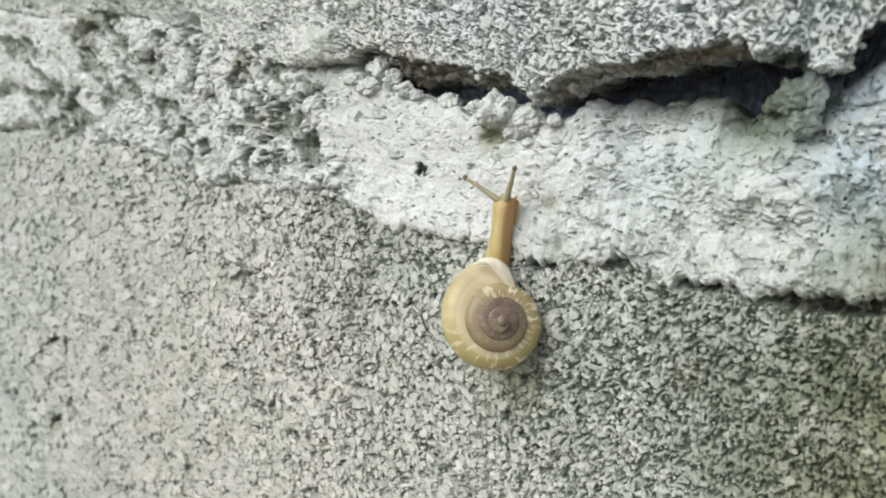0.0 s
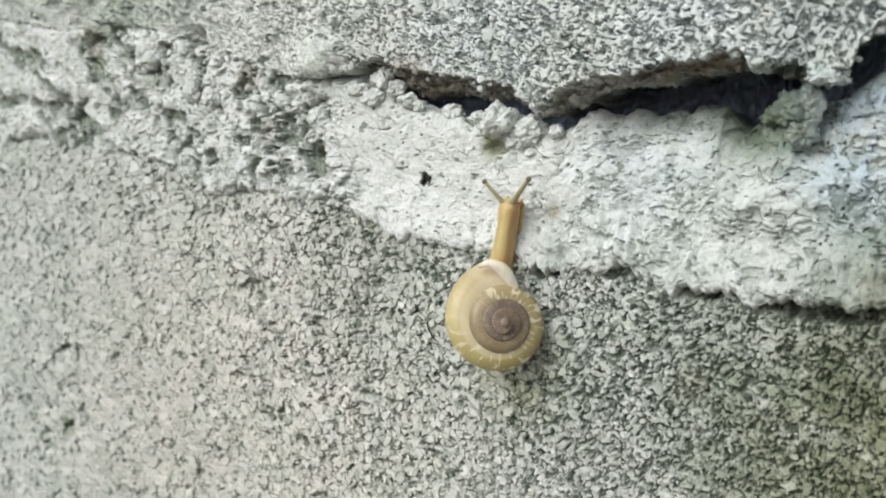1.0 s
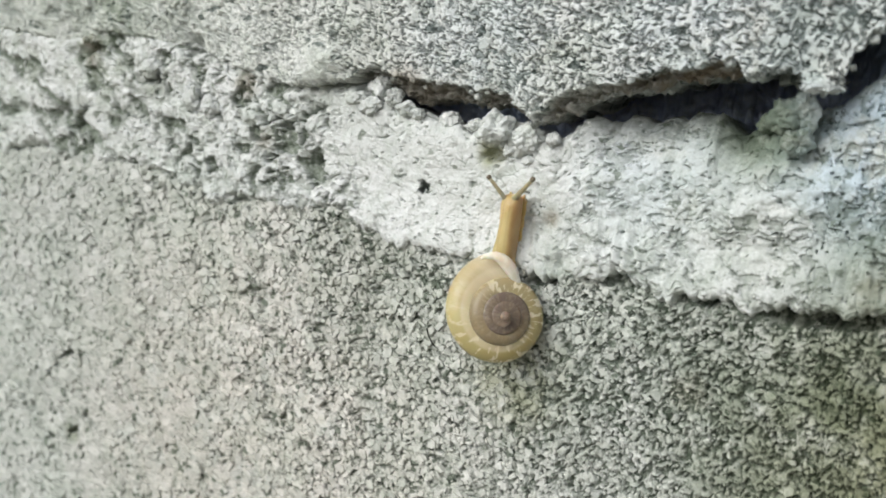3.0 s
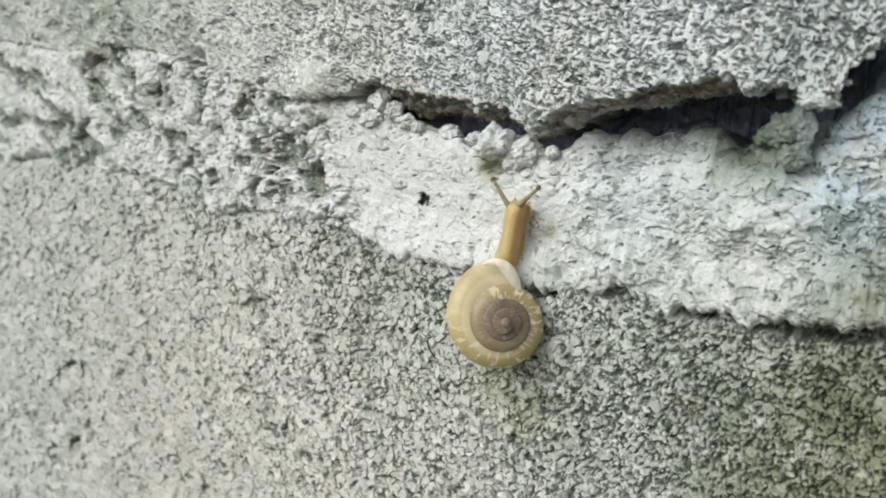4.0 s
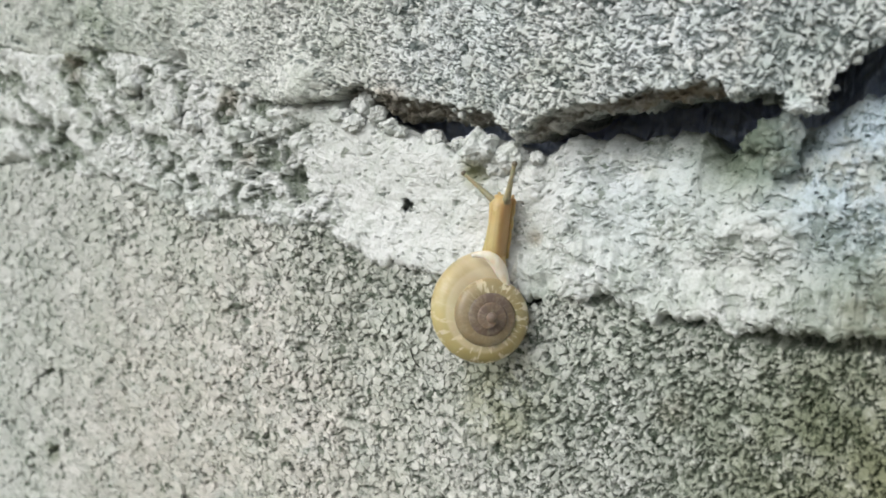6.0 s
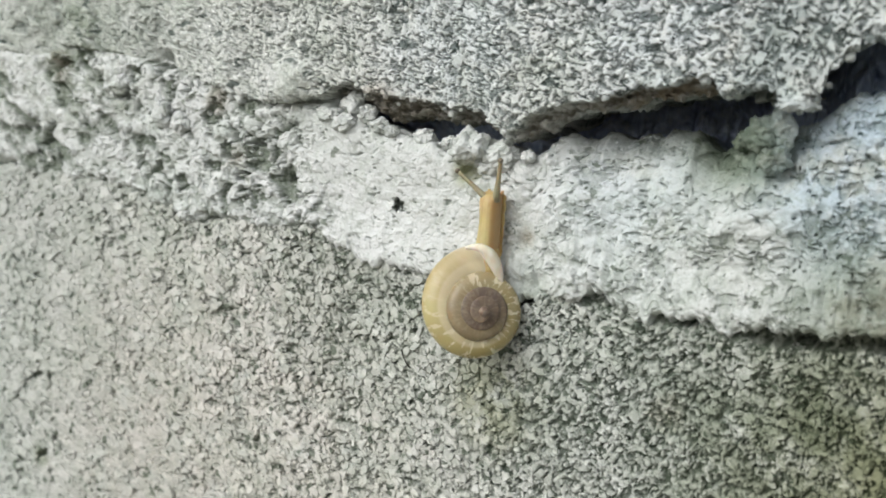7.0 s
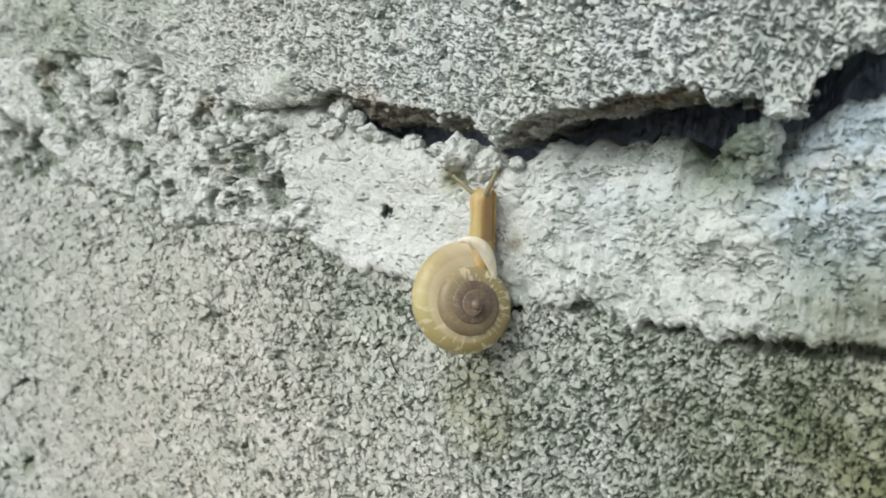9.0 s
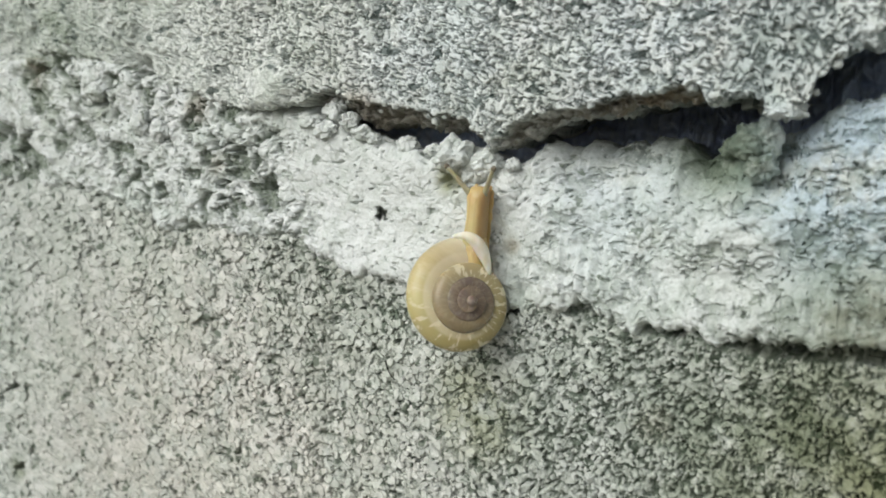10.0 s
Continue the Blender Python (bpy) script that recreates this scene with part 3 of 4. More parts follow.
def mortar_joint(parent):
    v = np.linspace(0, 1, 250)
    x, v = np.meshgrid(X, v)
    foot, shelf = mortar_edges(x)
    z = foot + (shelf - foot) * v
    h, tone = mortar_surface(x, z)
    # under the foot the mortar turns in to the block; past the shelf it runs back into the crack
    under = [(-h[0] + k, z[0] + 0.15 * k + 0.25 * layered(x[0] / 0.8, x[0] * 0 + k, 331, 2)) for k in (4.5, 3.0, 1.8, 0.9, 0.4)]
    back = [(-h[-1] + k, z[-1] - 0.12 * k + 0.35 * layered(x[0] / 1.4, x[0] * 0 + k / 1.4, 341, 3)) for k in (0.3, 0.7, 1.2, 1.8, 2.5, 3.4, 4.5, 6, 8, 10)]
    back += [(-h[-1] + k + 1.4 * layered(x[0] / 3, x[0] * 0 + up * 0.6, 347, 3), z[-1] + up) for k, up in ((11 + 0.2 * n, 0.35 * n - 0.6) for n in range(22))]      # the crack's end, deep in the wall, set to catch some light
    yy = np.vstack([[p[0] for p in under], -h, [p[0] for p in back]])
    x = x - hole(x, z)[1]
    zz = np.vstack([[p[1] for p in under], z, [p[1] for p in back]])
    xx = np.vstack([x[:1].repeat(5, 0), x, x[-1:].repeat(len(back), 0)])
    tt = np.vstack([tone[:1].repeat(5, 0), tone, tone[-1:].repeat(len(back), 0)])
    crack_haze = np.zeros(xx.shape)      # paler blue-grey deep in the crack, the haze over it put into the colour
    crack_haze[-len(back) + 6:] = np.minimum(1, np.arange(1, len(back) - 5) / 4)[:, None]
    return sheet("mortar_joint", xx, yy, zz, tt, joint_mortar, parent, crack_haze)


def upper_block(parent):
    d = np.concatenate([np.linspace(0, 22, 240), 22 + 0.3 * (1.35 ** np.arange(1, 18) - 1) / 0.35])
    x, d = np.meshgrid(X, d)
    d = d * (1 - 0.35 * np.clip((x + 120) / 175, 0, 1))
    lip = along(LIP, x) + (0.28 * layered(x / 1.6, 0 * x, 401, 4, 0.6) + 0.25 * layered(x / 0.45, 0 * x, 407, 2)) * (1 + 0.3 * ramp(x, 43, 47)) * np.exp(-d / 0.8)
    z = lip + d
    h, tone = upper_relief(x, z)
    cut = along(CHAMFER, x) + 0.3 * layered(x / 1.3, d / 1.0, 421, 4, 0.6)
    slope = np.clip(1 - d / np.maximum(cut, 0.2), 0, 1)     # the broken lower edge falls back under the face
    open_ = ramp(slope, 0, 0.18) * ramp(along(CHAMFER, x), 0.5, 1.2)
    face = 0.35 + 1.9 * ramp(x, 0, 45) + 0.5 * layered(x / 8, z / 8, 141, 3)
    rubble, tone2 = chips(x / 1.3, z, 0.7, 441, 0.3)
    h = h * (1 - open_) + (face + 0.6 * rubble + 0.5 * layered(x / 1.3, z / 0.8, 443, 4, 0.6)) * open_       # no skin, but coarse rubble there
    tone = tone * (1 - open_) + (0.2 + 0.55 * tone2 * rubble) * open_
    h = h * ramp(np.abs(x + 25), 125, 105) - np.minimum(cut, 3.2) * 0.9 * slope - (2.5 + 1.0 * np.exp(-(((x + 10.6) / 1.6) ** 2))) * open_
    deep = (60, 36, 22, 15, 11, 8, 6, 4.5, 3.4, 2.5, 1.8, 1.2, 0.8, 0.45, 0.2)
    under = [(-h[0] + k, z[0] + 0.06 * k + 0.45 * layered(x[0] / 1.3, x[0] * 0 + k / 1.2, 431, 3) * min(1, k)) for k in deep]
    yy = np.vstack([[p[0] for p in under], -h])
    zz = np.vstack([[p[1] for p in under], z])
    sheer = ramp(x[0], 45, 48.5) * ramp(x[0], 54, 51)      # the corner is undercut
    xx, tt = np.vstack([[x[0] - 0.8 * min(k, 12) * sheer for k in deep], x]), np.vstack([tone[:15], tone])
    # the broken underside is brown, with its shade put into the colour too
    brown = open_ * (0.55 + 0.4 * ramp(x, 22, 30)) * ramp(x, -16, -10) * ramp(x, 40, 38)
    recess_tint = np.vstack([np.repeat(brown[:1], 15, 0) * np.array([[min(1, 0.8 / k)] for k in deep]), brown])
    return sheet("concrete_block", xx, yy, zz, tt, upper_concrete, parent, recess_tint)


lower = lower_block(wall)
joint = mortar_joint(wall)
upper = upper_block(wall)


# ---- stone grains in the blocks, and crumbs on the mortar ----
dice = np.random.default_rng(7)
SIDES = 7


def strewn(step, share, x0, x1, z0, z1):
    """Places on an uneven lattice, in MM."""
    x, z = np.meshgrid(np.arange(x0, x1, step * 1.15), np.arange(z0, z1, step))
    x = x + step * 1.15 * dice.uniform(-0.5, 0.5, x.shape)
    z = z + step * dice.uniform(-0.5, 0.5, z.shape)
    keep = dice.uniform(size=x.shape) < share * (0.75 + 0.5 * layered(x / 4, z / 4, 611, 2))
    return x[keep], z[keep]


def stone(n, long, upright, bulge):
    """n broken grains: rings of corners (n, 3, SIDES) as offsets along x, out of the wall and along z, for a radius of 1."""
    a = (np.arange(SIDES) + dice.uniform(-0.35, 0.35, (n, SIDES))) * 2 * np.pi / SIDES
    r = dice.uniform(0.55, 1.2, (n, SIDES))
    stretch = dice.uniform(1.0, long, (n, 1))
    turn = dice.normal(upright, 0.7, (n, 1))
    u, v = r * np.cos(a) * np.sqrt(stretch), r * np.sin(a) / np.sqrt(stretch)
    du, dv = u * np.cos(turn) - v * np.sin(turn), u * np.sin(turn) + v * np.cos(turn)
    ring = np.array([1.0, 1.0, bulge])[None, :, None] * dice.uniform(0.9, 1.1, (n, 3, SIDES))
    out = np.array([-0.7, 0.45, 1.0])[None, :, None] * dice.uniform(0.85, 1.15, (n, 3, SIDES))
    return du[:, None] * ring, out, dv[:, None] * ring


def grain_mesh(name, x, base, z, radius, thick, tone, mat, parent, long=1.7, upright=0.0, bulge=0.74, tilt=0.25, smooth=False, wide=1.0):
    """All the grains of one kind in one mesh."""
    n = len(x)
    du, out, dv = stone(n, long, upright, bulge)
    du, dv = du * (radius * wide)[:, None, None], dv * radius[:, None, None]
    tx, tz = dice.normal(0, tilt, (2, n, 1, 1))
    top = base[:, None, None] + out * thick[:, None, None] + (tx * du + tz * dv) * (out > 0)
    rings = np.stack([x[:, None, None] + du, -top, z[:, None, None] + dv], -1).reshape(n, 3 * SIDES, 3)
    caps = np.stack([x, -(base + 1.04 * thick), z], -1)[:, None]
    verts = np.concatenate([rings, caps], 1) * MM
    k, per = np.arange(SIDES), 3 * SIDES + 1
    nxt = (k + 1) % SIDES
    quads = np.concatenate([np.stack([k + o, nxt + o, nxt + o + SIDES, k + o + SIDES], -1) for o in (0, SIDES)])
    tris = np.stack([k + 2 * SIDES, nxt + 2 * SIDES, np.full(SIDES, 3 * SIDES)], -1)
    shift = (np.arange(n) * per)[:, None, None]
    loops = np.concatenate([(quads[None] + shift).reshape(-1), (tris[None] + shift).reshape(-1)])
    starts = np.concatenate([np.arange(0, n * 8 * SIDES, 4), n * 8 * SIDES + np.arange(0, n * 3 * SIDES, 3)])
    me = bpy.data.meshes.new(name)
    me.vertices.add(n * per)
    me.vertices.foreach_set("co", verts.astype(np.float32).ravel())
    me.loops.add(len(loops))
    me.loops.foreach_set("vertex_index", loops.astype(np.int32))
    me.polygons.add(len(starts))
    me.polygons.foreach_set("loop_start", starts.astype(np.int32))
    me.update(calc_edges=True)
    me.polygons.foreach_set("use_smooth", np.full(len(starts), smooth))
    me.attributes.new("tone", "FLOAT", "POINT").data.foreach_set("value", np.repeat(tone, per).astype(np.float32))
    me.materials.append(mat)
    ob = new(name, me)
    ob.parent = parent
    return ob


def joined(*sets):
    return [np.concatenate(v) for v in zip(*sets)]


def block_grains():
    sets = []
    for step, share, small, big, high in ((1.12, 1.0, 0.48, 0.92, 0.30), (0.70, 0.9, 0.28, 0.5, 0.27), (0.44, 0.65, 0.15, 0.27, 0.22)):
        x, z = strewn(step, share, -117 if step > 0.5 else -80, 58, -62, 30)
        seen = (dice.uniform(size=x.shape) > 0.1 + 0.15 * ramp(x, -40, 0) + (0.5 if step > 1 else 0.25 if step > 0.5 else 0.1) * ramp(x, 2, 18)) & (z < along(FOOT, x) - 0.2 + 0.5 * dice.normal(size=x.shape)) & (z > -29 - (55 - x) / 165 * 32)
        seen = seen & (broken_out(x, z) < 0.3)
        x, z = x[seen], z[seen]
        r = (small + (big - small) * dice.uniform(size=x.shape) ** 1.8)
        r = r * (1 + 0.35 * ramp(x, -10, -70)) * (1 - 0.15 * ramp(x, 10, 40))
        base = block_level(x, z) + dice.normal(-0.16, 0.1, x.shape)
        under = hollow(x) * ramp(along(FOOT, x) - z, 0.6, 0.2) + (((x - 13.4) / 1.9) ** 2 + ((z + 1.9) / 0.8) ** 2 < 1)
        sets.append((x, base - 6 * under, z, r, 1.2 * high * dice.uniform(0.4, 1.4, x.shape), 0.66 + 0.34 * dice.uniform(size=x.shape) - 0.08 * ramp(x, -10, -60) - 0.09 * ramp(x, -30, -80)))
    x, base, z, r, t, tone = joined(*sets)
    return tagged(grain_mesh("stone_grains", x, base, z, r, t, tone, block_concrete, lower, 1.8, 0.0, 0.9, 0.07, wide=1 + 0.7 * ramp(x, -12, -75)), kind="stuff")


def upper_grains():
    sets = []
    for step, share, small, big, high in ((1.4, 0.12, 0.3, 0.8, 0.12), (0.7, 0.10, 0.14, 0.32, 0.12)):
        x, z = strewn(step, share, -117, 58, 14, 62)
        seen = (z > along(LIP, x) + along(CHAMFER, x) + 0.1) & (z < 32 + (55 - x) / 165 * 28) & (((x + 18.5) / 4.2) ** 2 + ((z - 28.5) / 3.2) ** 2 > dice.uniform(0.5, 1.2, x.shape))
        x, z = x[seen], z[seen]
        r = small + (big - small) * dice.uniform(size=x.shape) ** 1.6
        base, _ = upper_relief(x, z)
        sets.append((x, base, z, r, high * dice.uniform(0.4, 1.4, x.shape), 0.62 + 0.38 * dice.uniform(size=x.shape)))
    x, base, z, r, t, tone = joined(*sets)
    return tagged(grain_mesh("stone_grains", x, base, z, r, t, tone, upper_concrete, upper, 2.0, 1.3, 0.82, 0.1), kind="stuff")


def mortar_crumbs():
    sets = []
    for step, share, small, big, high, rough_only in ((2.3, 0.12, 0.5, 1.2, 0.5, True), (1.1, 0.15, 0.3, 0.7, 0.25, True), (0.6, 0.4, 0.14, 0.32, 0.22, True), (1.6, 0.12, 0.3, 0.7, 0.2, False), (0.8, 0.14, 0.1, 0.24, 0.14, False)):
        x, z = strewn(step, share, -117, 56, -6, 46)
        foot, shelf = mortar_edges(x)
        rough = ramp(x + 0.6 * (z - 15) + 3 * layered(x / 5, z / 5, 199, 3), -10, -23)
        seen = (z > foot + 0.3) & (z < shelf - 0.8) & (dice.uniform(size=x.shape) < (rough if rough_only else (1 - rough) * ramp(x, 4, 20)))
        x, z = x[seen], z[seen]
        r = small + (big - small) * dice.uniform(size=x.shape) ** 2.4
        base, _ = mortar_surface(x, z)
        clear = (dented(x, z) > -0.35) & (hole(x, z)[0] < 0.2) & (worm_holes(x, z) < 0.3 + (not rough_only)) & (((x + 3.4) / 1.0) ** 2 + ((z - 10) / 1.1) ** 2 > 1)
        x, z, r, base = x[clear], z[clear], r[clear], base[clear]
        sets.append((x, base, z, r, high * dice.uniform(0.5, 1.3, x.shape), 0.85 + 0.25 * dice.uniform(size=x.shape)))
    x, base, z, r, t, tone = joined(*sets)
    return tagged(grain_mesh("mortar_crumbs", x, base, z, r, t, tone, joint_mortar, joint, 1.3, 0.0, 0.66, 0.25), kind="stuff")


def single_grains():
    """The largest grains round the snail's way, each a piece of its own."""
    kinds = []
    for k in range(8):
        one = grain_mesh("stone_grain", np.zeros(1), np.zeros(1), np.zeros(1), np.ones(1), np.ones(1) * 0.62, np.array([0.62 + 0.04 * k]), block_concrete, lower, 1.8, 0.0, 0.84, 0.1)
        kinds.append(one.data)
        bpy.data.objects.remove(one)
    x, z = strewn(1.45, 1.0, -18, 26, -24, 2)
    free = (z < along(FOOT, x) - 1.4) & (((x - 13.4) / 2.4) ** 2 + ((z + 1.9) / 1.3) ** 2 > 1) & (dice.uniform(size=x.shape) < ramp(x, -18, 2) * (1 - 0.6 * ramp(x, 4, 20)))
    x, z = x[free][:300], z[free][:300]
    base = block_level(x, z) - 0.1
    for k in range(len(x)):
        ob = new("stone_grain", kinds[k % 8])
        ob.parent = lower
        r = float(dice.uniform(0.42, 0.78)) * (1 - 0.3 * float(ramp(x[k], 2, 18)))
        ob.matrix_basis = pose(x[k] * MM, -(base[k] + 0.05) * MM, z[k] * MM, 0, float(dice.uniform(-40, 40)), 0) @ Matrix.Diagonal((r, 0.42, r, 1))


block_grains()
single_grains()
upper_grains()
mortar_crumbs()


def slab(parent, x0, x1, y0, y1, z0, z1):
    """A plain stretch of wall with eased edges, in MM."""
    bm = bmesh.new()
    bmesh.ops.create_cube(bm, size=1)
    bmesh.ops.scale(bm, vec=((x1 - x0) * MM, (y1 - y0) * MM, (z1 - z0) * MM), verts=bm.verts)
    bmesh.ops.translate(bm, vec=((x0 + x1) / 2 * MM, (y0 + y1) / 2 * MM, (z0 + z1) / 2 * MM), verts=bm.verts)
    bmesh.ops.bevel(bm, geom=bm.edges[:], offset=0.006, segments=2, affect="EDGES", clamp_overlap=True)
    ob = part("wall_stretch", bm, plain_concrete, parent)
    for p in ob.data.polygons:
        p.use_smooth = False
    return ob


slab(wall, -2600, -236, 0, 190, -1200, 1100)
slab(wall, 156, 2600, 0, 190, -1200, 1100)
slab(wall, -236, 156, 0, 190, -1200, -120)
slab(wall, -236, 156, 0, 190, 92, 1100)
slab(wall, -240, 160, 62, 190, -125, 95)

# ---- ground ----
def ground():
    m, nodes, links, b = material("trodden_earth", 0.95, 0.15)
    at = nodes.new("ShaderNodeTexCoord").outputs["Object"]
    links.new(mixed_colour(nodes, links, noise_of(nodes, links, at, 3, 8), (0.10, 0.095, 0.07), (0.24, 0.22, 0.18)), b.inputs["Base Color"])
    bm = bmesh.new()
    bmesh.ops.create_grid(bm, x_segments=40, y_segments=40, size=400)
    me = bpy.data.meshes.new("ground")
    bm.to_mesh(me)
    bm.free()
    me.materials.append(m)
    return tagged(new("ground", me), "bare trodden earth in front of the wall", "ground", kind="structure")


ground()


# ---- lumps of mortar along the crack ----
def lump(x, y, z, rx, ry, rz, seed, mat, turn=0, rough=0.38, tone=0.85):
    """A crumb of mortar pressed onto the joint: a clod with an uneven, grainy skin."""
    bm = bmesh.new()
    bmesh.ops.create_icosphere(bm, subdivisions=5, radius=1)
    for v in bm.verts:
        p = v.co.copy()
        k = 1 + rough * noise.fractal(p * 1.3 + Vector((seed, 0, 0)), 1.0, 2.0, 4) + 0.16 * noise.noise(p * 4 + Vector((0, seed, 0))) + 0.10 * noise.noise(p * 9 + Vector((seed, seed, 0))) + 0.05 * noise.noise(p * 19)
        v.co = Vector((p.x * rx * k, p.y * ry * k, p.z * rz * k)) * MM
    bmesh.ops.transform(bm, matrix=pose(x * MM, y * MM, z * MM, 0, turn, 0), verts=bm.verts)
    ob = part("mortar_lump", bm, mat, joint)
    ob.data.attributes.new("tone", "FLOAT", "POINT").data.foreach_set("value", [tone + 0.3 * noise.noise(v.co * 1500) for v in ob.data.vertices])
    return ob


for spec in ((7.9, 0.9, 16.7, 2.3, 1.9, 2.0, 1), (-0.4, 3.6, 18.3, 1.7, 1.5, 1.5, 2), (15.5, 1.6, 14.9, 0.85, 0.9, 0.8, 3), (11.8, 1.7, 15.3, 2.0, 1.5, 1.6, 4), (-10.5, 2.7, 23.8, 1.6, 1.5, 1.6, 22),
             (20.3, 0.0, 0.0, 2.1, 1.4, 1.8, 7), (9.5, 1.4, 14.0, 0.8, 0.7, 0.7, 9), (12.1, 1.5, 12.6, 0.7, 0.6, 0.6, 10), (4.3, 2.4, 17.5, 1.0, 1.0, 0.8, 11),
             (-7.6, 1.8, 22.3, 1.2, 1.2, 1.2, 15), (-5.7, 1.7, 20.6, 1.3, 1.2, 1.0, 16), (-4.0, 1.9, 19.7, 0.9, 0.9, 0.8, 17), (-13.6, 1.1, 22.8, 1.5, 0.9, 0.8, 18), (-11.2, 1.0, 21.5, 1.6, 0.9, 1.1, 19),
             (-53.8, -0.6, 31.6, 2.2, 1.3, 1.3, 12), (-41.0, -0.3, 24.5, 1.6, 1.2, 1.6, 13), (-45, -0.3, 26, 1.9, 1.3, 2.1, 14)):
    lump(*spec, joint_mortar)
lump(41.8, 2.5, 15.2, 1.7, 1.6, 1.7, 5, joint_mortar, 0, 0.4, 0.5)
lump(42.8, 2.0, 12.7, 1.6, 1.3, 1.4, 20, joint_mortar, 20, 0.4, 0.45)
lump(39.3, 4.6, 14.6, 0.9, 0.9, 1.0, 23, joint_mortar, 0, 0.4, 0.35)
lump(43.7, 2.3, 15.5, 1.3, 1.3, 1.7, 21, joint_mortar, 0, 0.4, 0.55)
lump(45.7, -1.3, 17.7, 1.7, 1.4, 0.75, 6, upper_concrete, 10, 0.5)


def lip_chips():
    """Knobs of concrete along the broken lower edge of the upper block."""
    rng = random.Random(31)
    places = [(47.3, 17.6), (48.5, 18.9), (49.3, 20.5), (50.5, 21.2)]
    places += [(15 + 1.6 * k + rng.uniform(-0.6, 0.6), None) for k in range(15)] + [(-9 + 1.7 * k + rng.uniform(-0.6, 0.6), None) for k in range(14)]
    for x, z in places:
        at = np.array([x])
        z = float(along(LIP, at)[0]) + rng.uniform(0.2, 0.9) + float(along(CHAMFER, at)[0]) * rng.uniform(0.5, 0.9) if z is None else z + 0.25
        cut = max(float(along(CHAMFER, at)[0]), 0.2)
        back = min(cut, 3.2) * 1.1 * max(0.0, 1 - (z - float(along(LIP, at)[0])) / cut)
        out = float(upper_relief(at, np.array([z]))[0][0]) * 0.85 - back
        size = rng.uniform(0.2, 0.5)
        bm = bmesh.new()
        bmesh.ops.create_icosphere(bm, subdivisions=3, radius=1)
        for v in bm.verts:
            p = v.co.copy()
            k = 1 + 0.4 * noise.fractal(p * 1.4 + Vector((x, z, 0)), 1.0, 2.0, 3) + 0.15 * noise.noise(p * 5 + Vector((x, 0, z)))
            v.co = Vector((p.x * size * 1.2 * k, p.y * size * 0.8 * k, p.z * size * k)) * MM
        bmesh.ops.translate(bm, vec=(x * MM, -(out - 0.1) * MM, z * MM), verts=bm.verts)
        ob = part("concrete_chip", bm, upper_concrete, upper)
        ob.data.attributes.new("tone", "FLOAT", "POINT").data.foreach_set("value", [0.65 + 0.5 * noise.noise(v.co * 1800) for v in ob.data.vertices])


lip_chips()


# ---- a plant fibre stuck to the lower block ----
def fibre():
    m, nodes, links, b = material("dark_fibre", 0.8)
    b.inputs["Base Color"].default_value = (0.02, 0.018, 0.015, 1)
    cu = bpy.data.curves.new("fibre", "CURVE")
    cu.dimensions, cu.bevel_depth, cu.bevel_resolution = "3D", 0.00008, 2
    sp = cu.splines.new("POLY")
    places = ((-3.1, -1.15, -8.2), (-2.9, -1.35, -8.9), (-2.6, -1.35, -9.6), (-2.35, -1.25, -10.2), (-2.1, -0.95, -10.7))
    sp.points.add(len(places) - 1)
    for p, (x, y, z) in zip(sp.points, places):
        p.co = (x * MM, y * MM, z * MM, 1)
    cu.materials.append(m)
    ob = new("plant_fibre", cu)
    ob.location = (0, 0, LEVEL)
    return tagged(ob, "thin dark plant fibre stuck to the concrete block", "fibre")


fibre()

